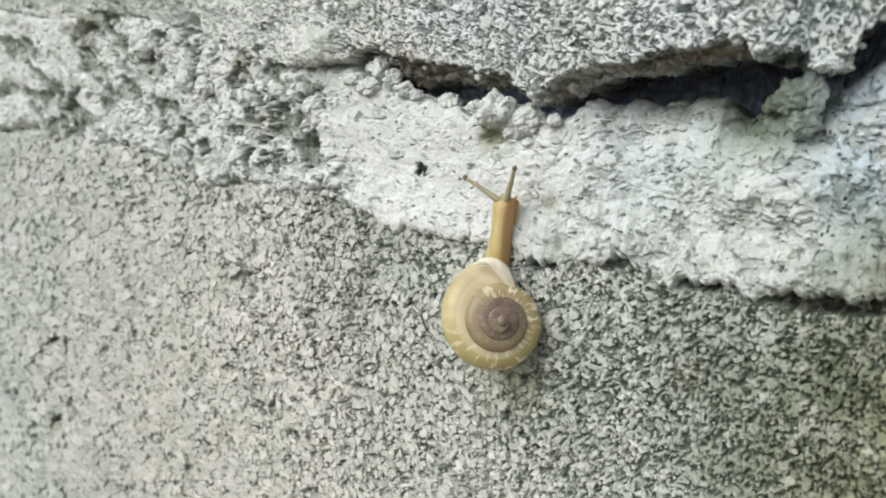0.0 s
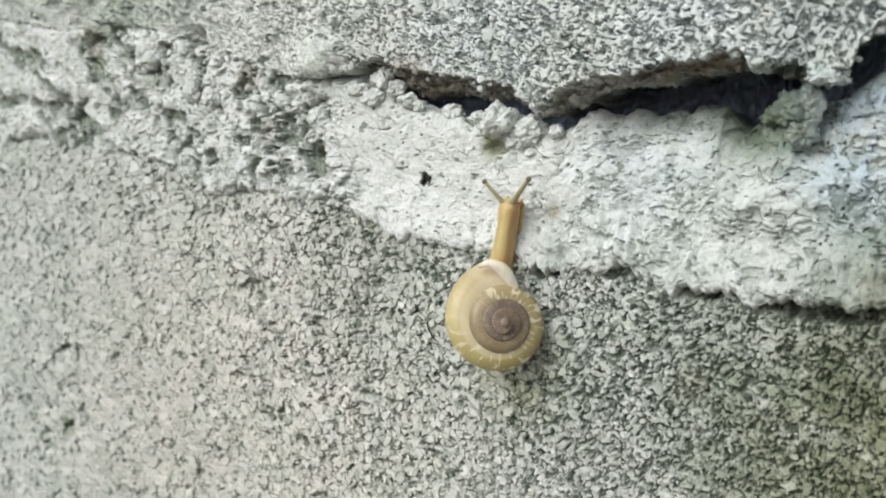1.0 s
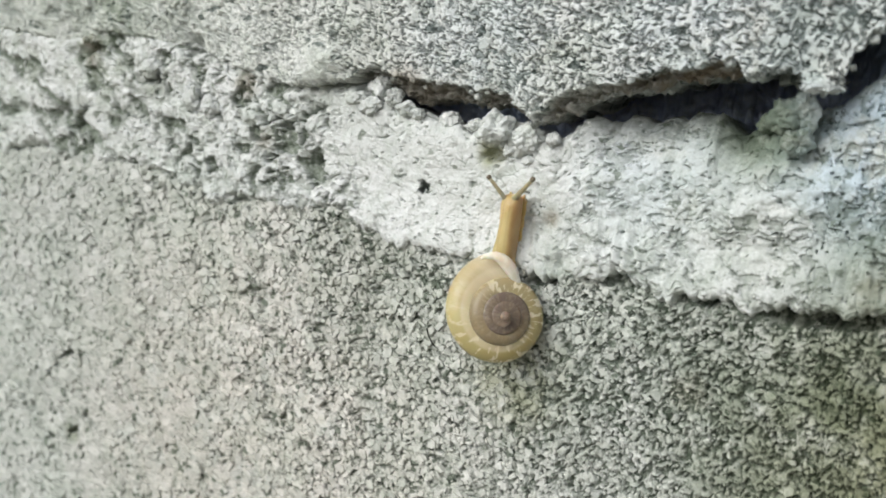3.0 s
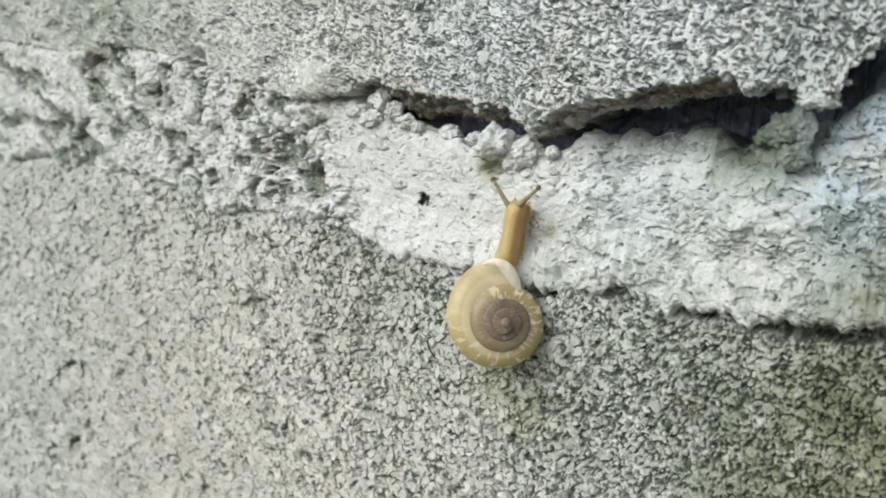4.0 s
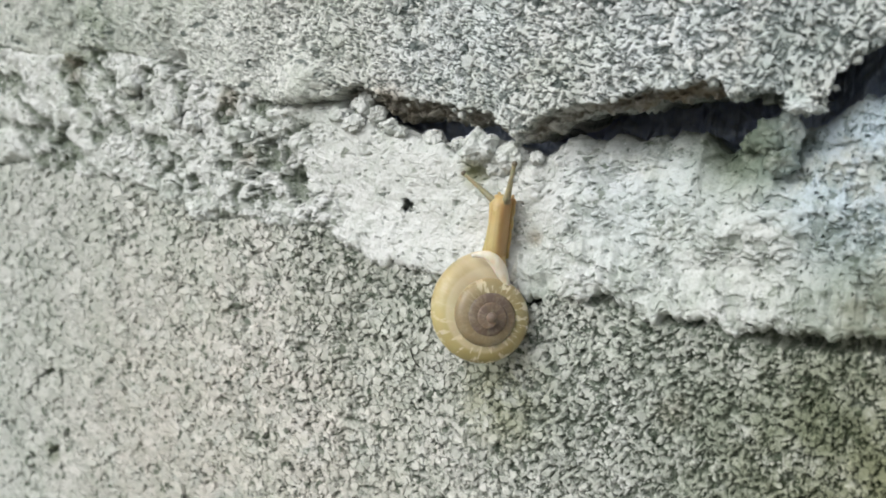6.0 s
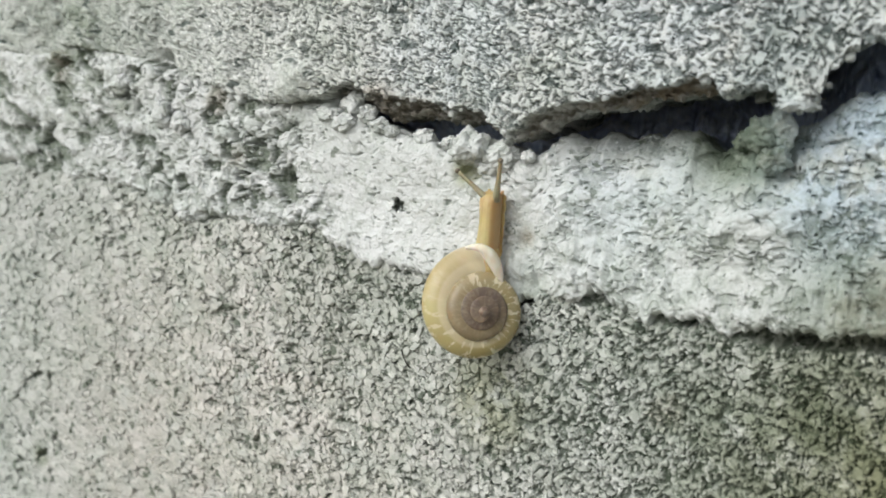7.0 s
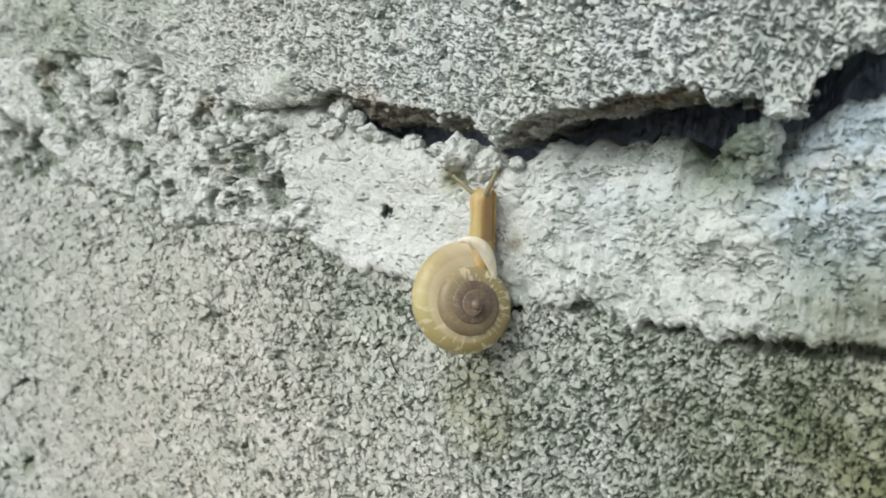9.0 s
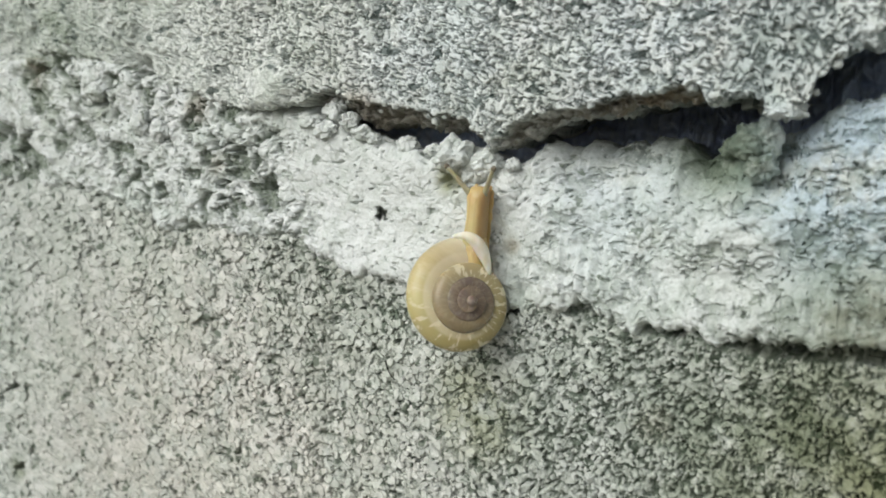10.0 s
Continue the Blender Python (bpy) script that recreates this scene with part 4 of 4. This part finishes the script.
# ---- the snail ----
def shell_material():
    m, nodes, links, b = material("snail_shell", 0.34, 0.45)
    uv = nodes.new("ShaderNodeUVMap")
    uv.uv_map = "growth"
    sep = nodes.new("ShaderNodeSeparateXYZ")
    links.new(uv.outputs[0], sep.inputs[0])
    turn, round_ = sep.outputs["X"], sep.outputs["Y"]
    r = nodes.new("ShaderNodeValToRGB")
    # stops 0.827 and 0.88 are darkened for the shade on the underside
    stops = ((0.0, (0.24, 0.18, 0.14)), (0.35, (0.165, 0.12, 0.095)), (0.58, (0.155, 0.112, 0.088)), (0.615, (0.235, 0.178, 0.118)), (0.66, (0.275, 0.215, 0.13)), (0.725, (0.265, 0.207, 0.122)), (0.775, (0.36, 0.295, 0.16)), (0.827, (0.39, 0.325, 0.16)),
             (0.88, (0.39, 0.32, 0.13)), (0.938, (0.50, 0.435, 0.20)), (0.975, (0.50, 0.405, 0.215)), (0.994, (0.66, 0.58, 0.41)), (1.0, (0.80, 0.76, 0.64)))
    el = r.color_ramp.elements
    while len(el) < len(stops):
        el.new(0.5)
    for e, (p, c) in zip(el, stops):
        e.position, e.color = p, (*c, 1)
    n = nodes.new("ShaderNodeMath")
    n.operation = "DIVIDE"
    n.inputs[1].default_value = 4.5
    links.new(turn, n.inputs[0])
    links.new(n.outputs[0], r.inputs[0])
    comb = nodes.new("ShaderNodeMapping")
    comb.inputs["Scale"].default_value = (36, 5, 1)
    links.new(uv.outputs[0], comb.inputs[0])
    fleck = ranged(nodes, links, noise_of(nodes, links, comb.outputs[0], 1.0, 3, 0.6), 0.52, 0.58)
    band = times(nodes, links, ranged(nodes, links, turn, 3.3, 3.55, 0.1, 1), ranged(nodes, links, turn, 4.3, 4.1, 0.1, 1))
    seam = ranged(nodes, links, round_, 0.0, 0.05, 0.6, 1.0)      # the flecks gather along the seam between the whorls
    colour = mixed_colour(nodes, links, times(nodes, links, times(nodes, links, times(nodes, links, fleck, band), seam), 0.85), r.outputs[0], (0.82, 0.75, 0.56))
    edge = times(nodes, links, ranged(nodes, links, round_, 0.175, 0.205), ranged(nodes, links, turn, 3.7, 4.0))      # a pale line along the seam
    colour = mixed_colour(nodes, links, times(nodes, links, edge, 0.5), colour, (0.74, 0.66, 0.48))
    cloud = ranged(nodes, links, noise_of(nodes, links, comb.outputs[0], 0.22, 4), 0.38, 0.62)
    colour = mixed_colour(nodes, links, times(nodes, links, cloud, 0.2), colour, (0.36, 0.28, 0.15))
    worn = ranged(nodes, links, noise_of(nodes, links, nodes.new("ShaderNodeTexCoord").outputs["Object"], 900, 4, 0.7), 0.52, 0.68)     # scuffed, chalky patches
    colour = mixed_colour(nodes, links, times(nodes, links, worn, 0.16), colour, (0.62, 0.57, 0.40))
    links.new(colour, b.inputs["Base Color"])
    b.inputs["Subsurface Weight"].default_value = 0.25
    b.inputs["Subsurface Radius"].default_value = (1.0, 0.6, 0.25)
    b.inputs["Subsurface Scale"].default_value = 0.0012
    comb2 = nodes.new("ShaderNodeMapping")
    comb2.inputs["Scale"].default_value = (70, 2, 1)
    links.new(uv.outputs[0], comb2.inputs[0])
    bump = nodes.new("ShaderNodeBump")
    bump.inputs["Strength"].default_value, bump.inputs["Distance"].default_value = 0.6, 0.00008
    links.new(noise_of(nodes, links, comb2.outputs[0], 1.0, 2), bump.inputs["Height"])
    links.new(bump.outputs[0], b.inputs["Normal"])
    return m


def flesh_material(name, pale, deep, see=0.3):
    m, nodes, links, b = material(name, 0.42, 0.5)
    at = nodes.new("ShaderNodeTexCoord").outputs["Object"]
    stretch = nodes.new("ShaderNodeMapping")
    stretch.inputs["Scale"].default_value = (1, 1, 0.35)
    links.new(at, stretch.inputs[0])
    skin = ranged(nodes, links, noise_of(nodes, links, stretch.outputs[0], 1400, 4), 0.35, 0.7)
    links.new(mixed_colour(nodes, links, skin, pale, deep), b.inputs["Base Color"])
    b.inputs["Subsurface Weight"].default_value = see
    b.inputs["Subsurface Radius"].default_value = (1.0, 0.5, 0.2)
    b.inputs["Subsurface Scale"].default_value = 0.0012
    bump = nodes.new("ShaderNodeBump")
    bump.inputs["Strength"].default_value, bump.inputs["Distance"].default_value = 0.4, 0.0001
    v = nodes.new("ShaderNodeTexVoronoi")
    v.inputs["Scale"].default_value = 2400
    links.new(at, v.inputs["Vector"])
    links.new(v.outputs["Distance"], bump.inputs["Height"])
    links.new(bump.outputs[0], b.inputs["Normal"])
    return m


def neck_material():
    """Olive-yellow by the shell, orange-brown towards the head, with two faint darker lines along the back; one flank
    is browned for its shade.
    """
    m = flesh_material("neck_skin", (0.58, 0.49, 0.24), (0.50, 0.40, 0.17))
    nodes, links, b = m.node_tree.nodes, m.node_tree.links, m.node_tree.nodes["Principled BSDF"]
    colour = b.inputs["Base Color"].links[0].from_socket
    sep = nodes.new("ShaderNodeSeparateXYZ")
    links.new(nodes.new("ShaderNodeTexCoord").outputs["Object"], sep.inputs[0])
    colour = mixed_colour(nodes, links, ranged(nodes, links, sep.outputs["Z"], -4.5 * MM, 0, 0, 0.45), colour, (0.50, 0.31, 0.11))
    # the flank's shade, painted as a browner colour
    colour = mixed_colour(nodes, links, ranged(nodes, links, sep.outputs["X"], 0.4 * MM, 1.1 * MM, 0, 0.65), colour, (0.38, 0.19, 0.07))
    for place in (-0.35, 0.45):
        off = nodes.new("ShaderNodeMath")
        off.operation = "SUBTRACT"
        links.new(sep.outputs["X"], off.inputs[0])
        off.inputs[1].default_value = place * MM
        size = nodes.new("ShaderNodeMath")
        size.operation = "ABSOLUTE"
        links.new(off.outputs[0], size.inputs[0])
        colour = mixed_colour(nodes, links, ranged(nodes, links, size.outputs[0], 0.2 * MM, 0.04 * MM, 0, 0.18), colour, (0.30, 0.17, 0.07))
    links.new(colour, b.inputs["Base Color"])
    return m


snail_shell = shell_material()
neck_skin = neck_material()
snail_skin = flesh_material("snail_skin", (0.58, 0.44, 0.20), (0.46, 0.31, 0.12))
tentacle_skin = flesh_material("tentacle_skin", (0.36, 0.335, 0.21), (0.26, 0.235, 0.145))
eye_skin = flesh_material("eye_skin", (0.13, 0.11, 0.08), (0.20, 0.16, 0.10), 0.0)
lip_white = flesh_material("mantle_edge", (0.80, 0.76, 0.66), (0.70, 0.63, 0.48))

WHORL, TURNS, GROWN, OUTER = 1.612, 4.5, 3.75, 6.35     # growth to a turn; turns; outer radius in MM where the last turn faces left


def shell(parent):
    """A low spiral shell that grows clockwise seen from its tip; its axis is z, its tip the origin."""
    steps, around = 420, 44
    verts, uvs = [], []
    last = 282.0
    for i in range(steps + 1):
        turn = TURNS - GROWN * (1 - i / steps)
        a = last - 360 * (TURNS - turn)
        rho = OUTER * WHORL ** ((a - 180) / 360)
        rho *= math.sqrt(min(1.0, (turn - TURNS + GROWN) / 0.3 + 0.02))
        rho *= 1 + 0.05 * float(ramp(np.array(turn), TURNS - 0.45, TURNS))
        mouth = ramp(np.array(turn), TURNS - 0.10, TURNS)
        hub = 0.5 + 0.12 * float(ramp(np.array(turn), TURNS - GROWN + 0.5, TURNS - GROWN + 2.2))
        middle, tube = hub * rho, (1 - hub) * rho * (1 + 0.02 * float(mouth))
        skew = float(ramp(np.array(turn), TURNS - 0.22, TURNS))
        for j in range(around):
            b = 2 * math.pi * j / around
            v = a + skew * (12 - 19 * math.cos(b))     # the mouth is cut slantwise
            ca, sa = math.cos(radians(v)), -math.sin(radians(v))
            r = middle + tube * math.cos(b)
            z = -0.73 * rho + 0.70 * (1 - 0.68 * float(ramp(np.array(turn), TURNS - 1.4, TURNS - 2.2))) * tube * math.sin(b) - 0.3 * float(ramp(np.array(turn), TURNS - 0.35, TURNS))
            verts.append((r * ca * MM, r * sa * MM, z * MM))
            uvs.append((turn, j / around))
    faces = []
    for i in range(steps):
        for j in range(around):
            k = (j + 1) % around
            faces.append((i * around + j, i * around + k, (i + 1) * around + k, (i + 1) * around + j))
    first = len(verts)      # the rounded tip
    for i in range(9):
        for j in range(around):
            p, q = math.pi / 2 * i / 8, 2 * math.pi * j / around
            verts.append((0.62 * MM * math.sin(p) * math.cos(q), 0.62 * MM * math.sin(p) * math.sin(q), (-0.62 + 0.4 * math.cos(p)) * MM))
            uvs.append((TURNS - GROWN, 0.5))
    for i in range(8):
        for j in range(around):
            k = (j + 1) % around
            faces.append((first + i * around + j, first + (i + 1) * around + j, first + (i + 1) * around + k, first + i * around + k))
    me = bpy.data.meshes.new("shell")
    me.from_pydata(verts, [], faces)
    layer = me.uv_layers.new(name="growth")
    for p in me.polygons:
        p.use_smooth = True
        for n, li in enumerate(p.loop_indices):
            vi = me.loops[li].vertex_index
            u, v = uvs[vi]
            if v == 0 and any(uvs[me.loops[q].vertex_index][1] > 0.9 for q in p.loop_indices):
                v = 1.0
            layer.data[li].uv = (u, v)
    me.materials.append(snail_shell)
    ob = new("shell", me)
    ob.parent = parent
    return tagged(ob, "glossy yellow-brown spiral shell with pale flecks and dark inner whorls")


def body_tube(stations, sides=28):
    """A closed soft body from rings: (z, x, y, half width, half height) in MM."""
    bm = bmesh.new()
    rings = []
    for z, x, y, w, h in stations:
        ring = []
        for j in range(sides):
            a = 2 * math.pi * j / sides
            c, s = math.cos(a), math.sin(a)
            ring.append(bm.verts.new(((x + w * math.copysign(abs(c) ** 0.8, c)) * MM, (y + h * math.copysign(abs(s) ** 0.8, s)) * MM, z * MM)))
        rings.append(ring)
    for a, b in zip(rings, rings[1:]):
        for j in range(sides):
            bm.faces.new((a[j], a[(j + 1) % sides], b[(j + 1) % sides], b[j]))
    bm.faces.new(rings[0][::-1])
    bm.faces.new(rings[-1])
    bmesh.ops.recalc_face_normals(bm, faces=bm.faces[:])
    return bm


def tentacle(parent, length, name):
    """An eye stalk along +z from its root at the origin, with a bulb at the tip."""
    bm = body_tube([(length * k, 0, 0, w, w) for k, w in ((-0.2, 0.46), (0, 0.42), (0.15, 0.36), (0.4, 0.29), (0.7, 0.24), (0.88, 0.22), (0.95, 0.26))], 14)
    ob = part(name, bm, tentacle_skin, parent, "slender greenish-brown eye stalk")
    bm = bmesh.new()
    bmesh.ops.create_uvsphere(bm, u_segments=14, v_segments=10, radius=0.33 * MM)
    bmesh.ops.translate(bm, vec=(0, 0, length * MM), verts=bm.verts)
    part("eye_bulb", bm, eye_skin, ob, "dark rounded eye at the tip")
    return ob


snail = tagged(new("snail"), "small yellow-brown snail crawling up the rough block wall", "snail")
coil = shell(snail)


def shell_pose(heading, lift, x, z):
    """The shell's tip at x, z in MM on the snail, its axis turned out of the wall by heading in degrees and tipped up by lift."""
    axis = Vector((math.sin(radians(heading)), -math.cos(radians(heading)), lift)).normalized()
    side = Vector((0.834, 0.552, 0.0))
    side = (side - side.dot(axis) * axis).normalized()
    return Matrix.Translation((x * MM, -6.8 * MM, z * MM)) @ Matrix((side, axis.cross(side), axis)).transposed().to_4x4()


def collar(parent):
    """The pale, swollen mantle edge that closes the shell's mouth round the neck: (x, y, z, radius) along it in MM."""
    line = [(-3.3, -4.5, 6.75, 0.2), (-2.4, -4.5, 6.95, 0.36), (-1.45, -4.25, 6.85, 0.55), (-0.7, -3.8, 6.15, 0.78), (-0.3, -3.3, 5.1, 0.82), (-0.05, -2.9, 3.95, 0.62), (0.1, -2.7, 2.9, 0.4), (0.1, -2.5, 2.2, 0.2)]
    steps = np.linspace(0, len(line) - 1, 34)
    px, py, pz, pr = (np.interp(steps, range(len(line)), [p[k] for p in line]) for k in range(4))
    for _ in range(3):
        for v in (px, py, pz, pr):
            v[1:-1] = (v[:-2] + 2 * v[1:-1] + v[2:]) / 4
    bm, rings = bmesh.new(), []
    for k in range(34):
        a, b = max(k - 1, 0), min(k + 1, 33)
        way = Vector((px[b] - px[a], py[b] - py[a], pz[b] - pz[a])).normalized()
        u = way.cross(Vector((0, -1, 0))).normalized()
        v = way.cross(u)
        rings.append([bm.verts.new((Vector((px[k], py[k], pz[k])) + float(pr[k]) * (u * math.cos(q) + v * math.sin(q) * 0.85)) * MM) for q in (2 * math.pi * j / 18 for j in range(18))])
    for a, b in zip(rings, rings[1:]):
        for j in range(18):
            bm.faces.new((a[j], a[(j + 1) % 18], b[(j + 1) % 18], b[j]))
    bm.faces.new(rings[0][::-1])
    bm.faces.new(rings[-1])
    bmesh.ops.recalc_face_normals(bm, faces=bm.faces[:])
    return part("mantle_collar", bm, lip_white, parent, "cream-white swollen mantle edge round the neck")


collar(snail)
part("foot", body_tube([(-3.6, -2.4, -0.3, 0.3, 0.25), (-2.6, -2.4, -0.4, 0.8, 0.5), (-1, -2.4, -0.9, 1.1, 0.9), (1, -2.3, -1.2, 1.3, 1.3), (3.5, -2.3, -1.5, 1.5, 1.6), (5.2, -2.2, -1.4, 1.4, 1.4), (6.2, -2.1, -1.1, 1.1, 1.0), (6.8, -2.1, -0.9, 0.6, 0.6)]), snail_skin, snail)
# the neck slides in and out under the shell; its front end is the origin
neck = part("neck", body_tube([(-9.5, -0.4, -1.2, 1.2, 1.1), (-7, -0.15, -1.6, 1.42, 1.5), (-5, 0.05, -1.7, 1.24, 1.45), (-3, 0.12, -1.75, 1.12, 1.4), (-1.5, 0.05, -1.8, 1.18, 1.35), (-0.5, 0, -1.8, 1.24, 1.3), (0.1, 0, -1.7, 1.18, 1.15), (0.5, 0, -1.6, 1.0, 0.9), (0.7, 0, -1.5, 0.65, 0.5)]), neck_skin, snail, "long orange-tan head and neck")
for side_x in (-0.75, 0.8):
    part("lower_tentacle", body_tube([(0.1, side_x, -0.9, 0.26, 0.26), (0.5, side_x * 1.1, -0.85, 0.22, 0.22), (0.75, side_x * 1.2, -0.8, 0.17, 0.17), (0.85, side_x * 1.25, -0.8, 0.08, 0.08)], 12), neck_skin, neck)
# the thin fringe of the sole along the neck
fringe = part("sole_fringe", body_tube([(k * 0.5 - 7, 0.05 * math.sin(k * 2.3), -0.25, 1.2 + 0.05 * math.sin(k * 1.7) + 0.05 * math.sin(k * 4.1), 0.3) for k in range(15)] + [(0.3, 0, -0.25, 1.05, 0.25), (0.5, 0, -0.25, 0.6, 0.15)]), snail_skin, neck, "pale wavy fringe of the sole")
stalk_left, stalk_right = tentacle(snail, 4.6, "tentacle"), tentacle(snail, 4.2, "tentacle")

# seconds; the snail's place x, z on the wall in MM; turn in degrees
SNAIL_ROWS = [
    (0.0, 11.80, -7.50, -9.6), (0.5, 11.70, -7.12, -9.4), (1.0, 11.67, -6.67, -9.0), (1.5, 11.72, -6.22, -8.0), (2.0, 11.82, -5.78, -6.6), (3.5, 12.05, -4.66, -3.4),
    (4.0, 12.14, -4.33, -2.4), (4.5, 12.27, -3.98, -1.2), (5.0, 12.40, -3.57, 0.0), (5.5, 12.45, -3.16, 1.1), (7.0, 12.80, -1.96, 2.4), (7.5, 13.25, -1.56, 2.4),
    (8.0, 13.48, -1.13, 2.3), (8.5, 13.62, -0.72, 2.4), (9.0, 13.54, -0.36, 2.5), (9.5, 13.42, 0.02, 2.1), (10.0, 13.46, 0.46, 1.7)]
# seconds; how the shell sways on the body: its heading in degrees, its lift, and its tip's x and z in MM
SHELL_ROWS = [(0.0, 40.7, 0.07, 0.45, -0.05), (5.5, 40.7, 0.08, 0.45, -0.05), (7.0, 43.0, 0.11, 0.35, -0.08), (7.5, 45.0, 0.13, 0.3, -0.08), (8.0, 46.8, 0.15, 0.27, -0.02), (10.0, 46.8, 0.17, 0.3, -0.08)]
# seconds; on the snail: root and tip of the left eye stalk, root and tip of the right one, x and z in MM
STALK_ROWS = [
    (0.0, -0.06, 13.63, -3.43, 17.15, 1.27, 13.71, 3.51, 16.80),
    (0.5, 0.13, 13.60, -2.26, 16.80, 1.60, 13.69, 4.11, 16.70),
    (1.0, 0.16, 13.60, -1.31, 16.60, 1.80, 13.68, 4.73, 15.66),
    (1.5, 0.05, 13.48, -1.23, 16.26, 1.71, 13.50, 4.94, 15.41),
    (2.0, -0.35, 13.50, -1.65, 15.97, 1.35, 13.61, 4.35, 15.60),
    (3.5, -0.60, 13.20, -1.95, 16.39, 1.21, 13.42, 4.06, 14.98),
    (4.0, -0.61, 13.24, -1.90, 16.71, 1.36, 13.55, 4.24, 15.10),
    (4.5, -0.79, 13.26, -1.91, 17.11, 1.36, 13.51, 4.30, 15.28),
    (5.0, -1.30, 13.19, -3.71, 16.81, 0.95, 13.61, 3.83, 16.18),
    (5.5, -1.56, 13.19, -5.02, 16.57, 0.60, 13.70, 2.78, 16.99),
    (7.0, -2.24, 12.65, -5.18, 15.69, -0.35, 12.95, 0.78, 16.70),
    (7.5, -2.49, 12.55, -5.22, 15.57, -0.67, 12.95, 1.17, 15.69),
    (8.0, -2.70, 12.29, -5.46, 14.75, -0.88, 12.60, 0.84, 15.15),
    (8.5, -2.82, 12.04, -5.76, 14.52, -0.90, 12.50, 0.84, 15.05),
    (9.0, -2.74, 12.06, -5.16, 14.40, -0.74, 12.33, 1.26, 14.72),
    (9.5, -2.36, 12.00, -4.53, 14.81, -0.10, 12.40, 1.70, 14.69),
    (10.0, -2.47, 11.61, -4.75, 14.78, 0.09, 12.19, 1.52, 14.21)]


def stalk_pose(x0, z0, x1, z1, length, along_wall):
    """A stalk whose tip is at (x1, z1) and whose root lies behind it on the line from (x0, z0)."""
    way = Vector((x1 - x0, -0.9, z1 - z0)).normalized()
    root = Vector((x1 + along_wall, -2.7, z1)) - way * length
    return Matrix.Translation(root * MM) @ way.to_track_quat("Z", "Y").to_matrix().to_4x4()


def motions():
    walk(snail, [(t, pose(x * MM, -0.1 * MM, LEVEL + z * MM, 0, turn, 0)) for t, x, z, turn in SNAIL_ROWS])
    walk(coil, [(t, shell_pose(heading, lift, x, z)) for t, heading, lift, x, z in SHELL_ROWS])
    necks, lefts, rights = [], [], []
    for t, lx, lz, ltx, ltz, rx, rz, rtx, rtz in STALK_ROWS:
        hx, hz = (lx + rx) / 2, (lz + rz) / 2 - 0.35
        lean = math.degrees(math.atan2(hx + 2.3, hz - 5.2))
        necks.append((t, pose((hx - 0.3) * MM, 0.6 * MM, hz * MM, 0, lean, 0)))
        lefts.append((t, stalk_pose(lx, lz, ltx, ltz, 4.6, 0.05)))
        rights.append((t, stalk_pose(rx, rz, rtx, rtz, 4.2, -0.12)))
    walk(neck, necks)
    walk(stalk_left, lefts)
    walk(stalk_right, rights)


motions()
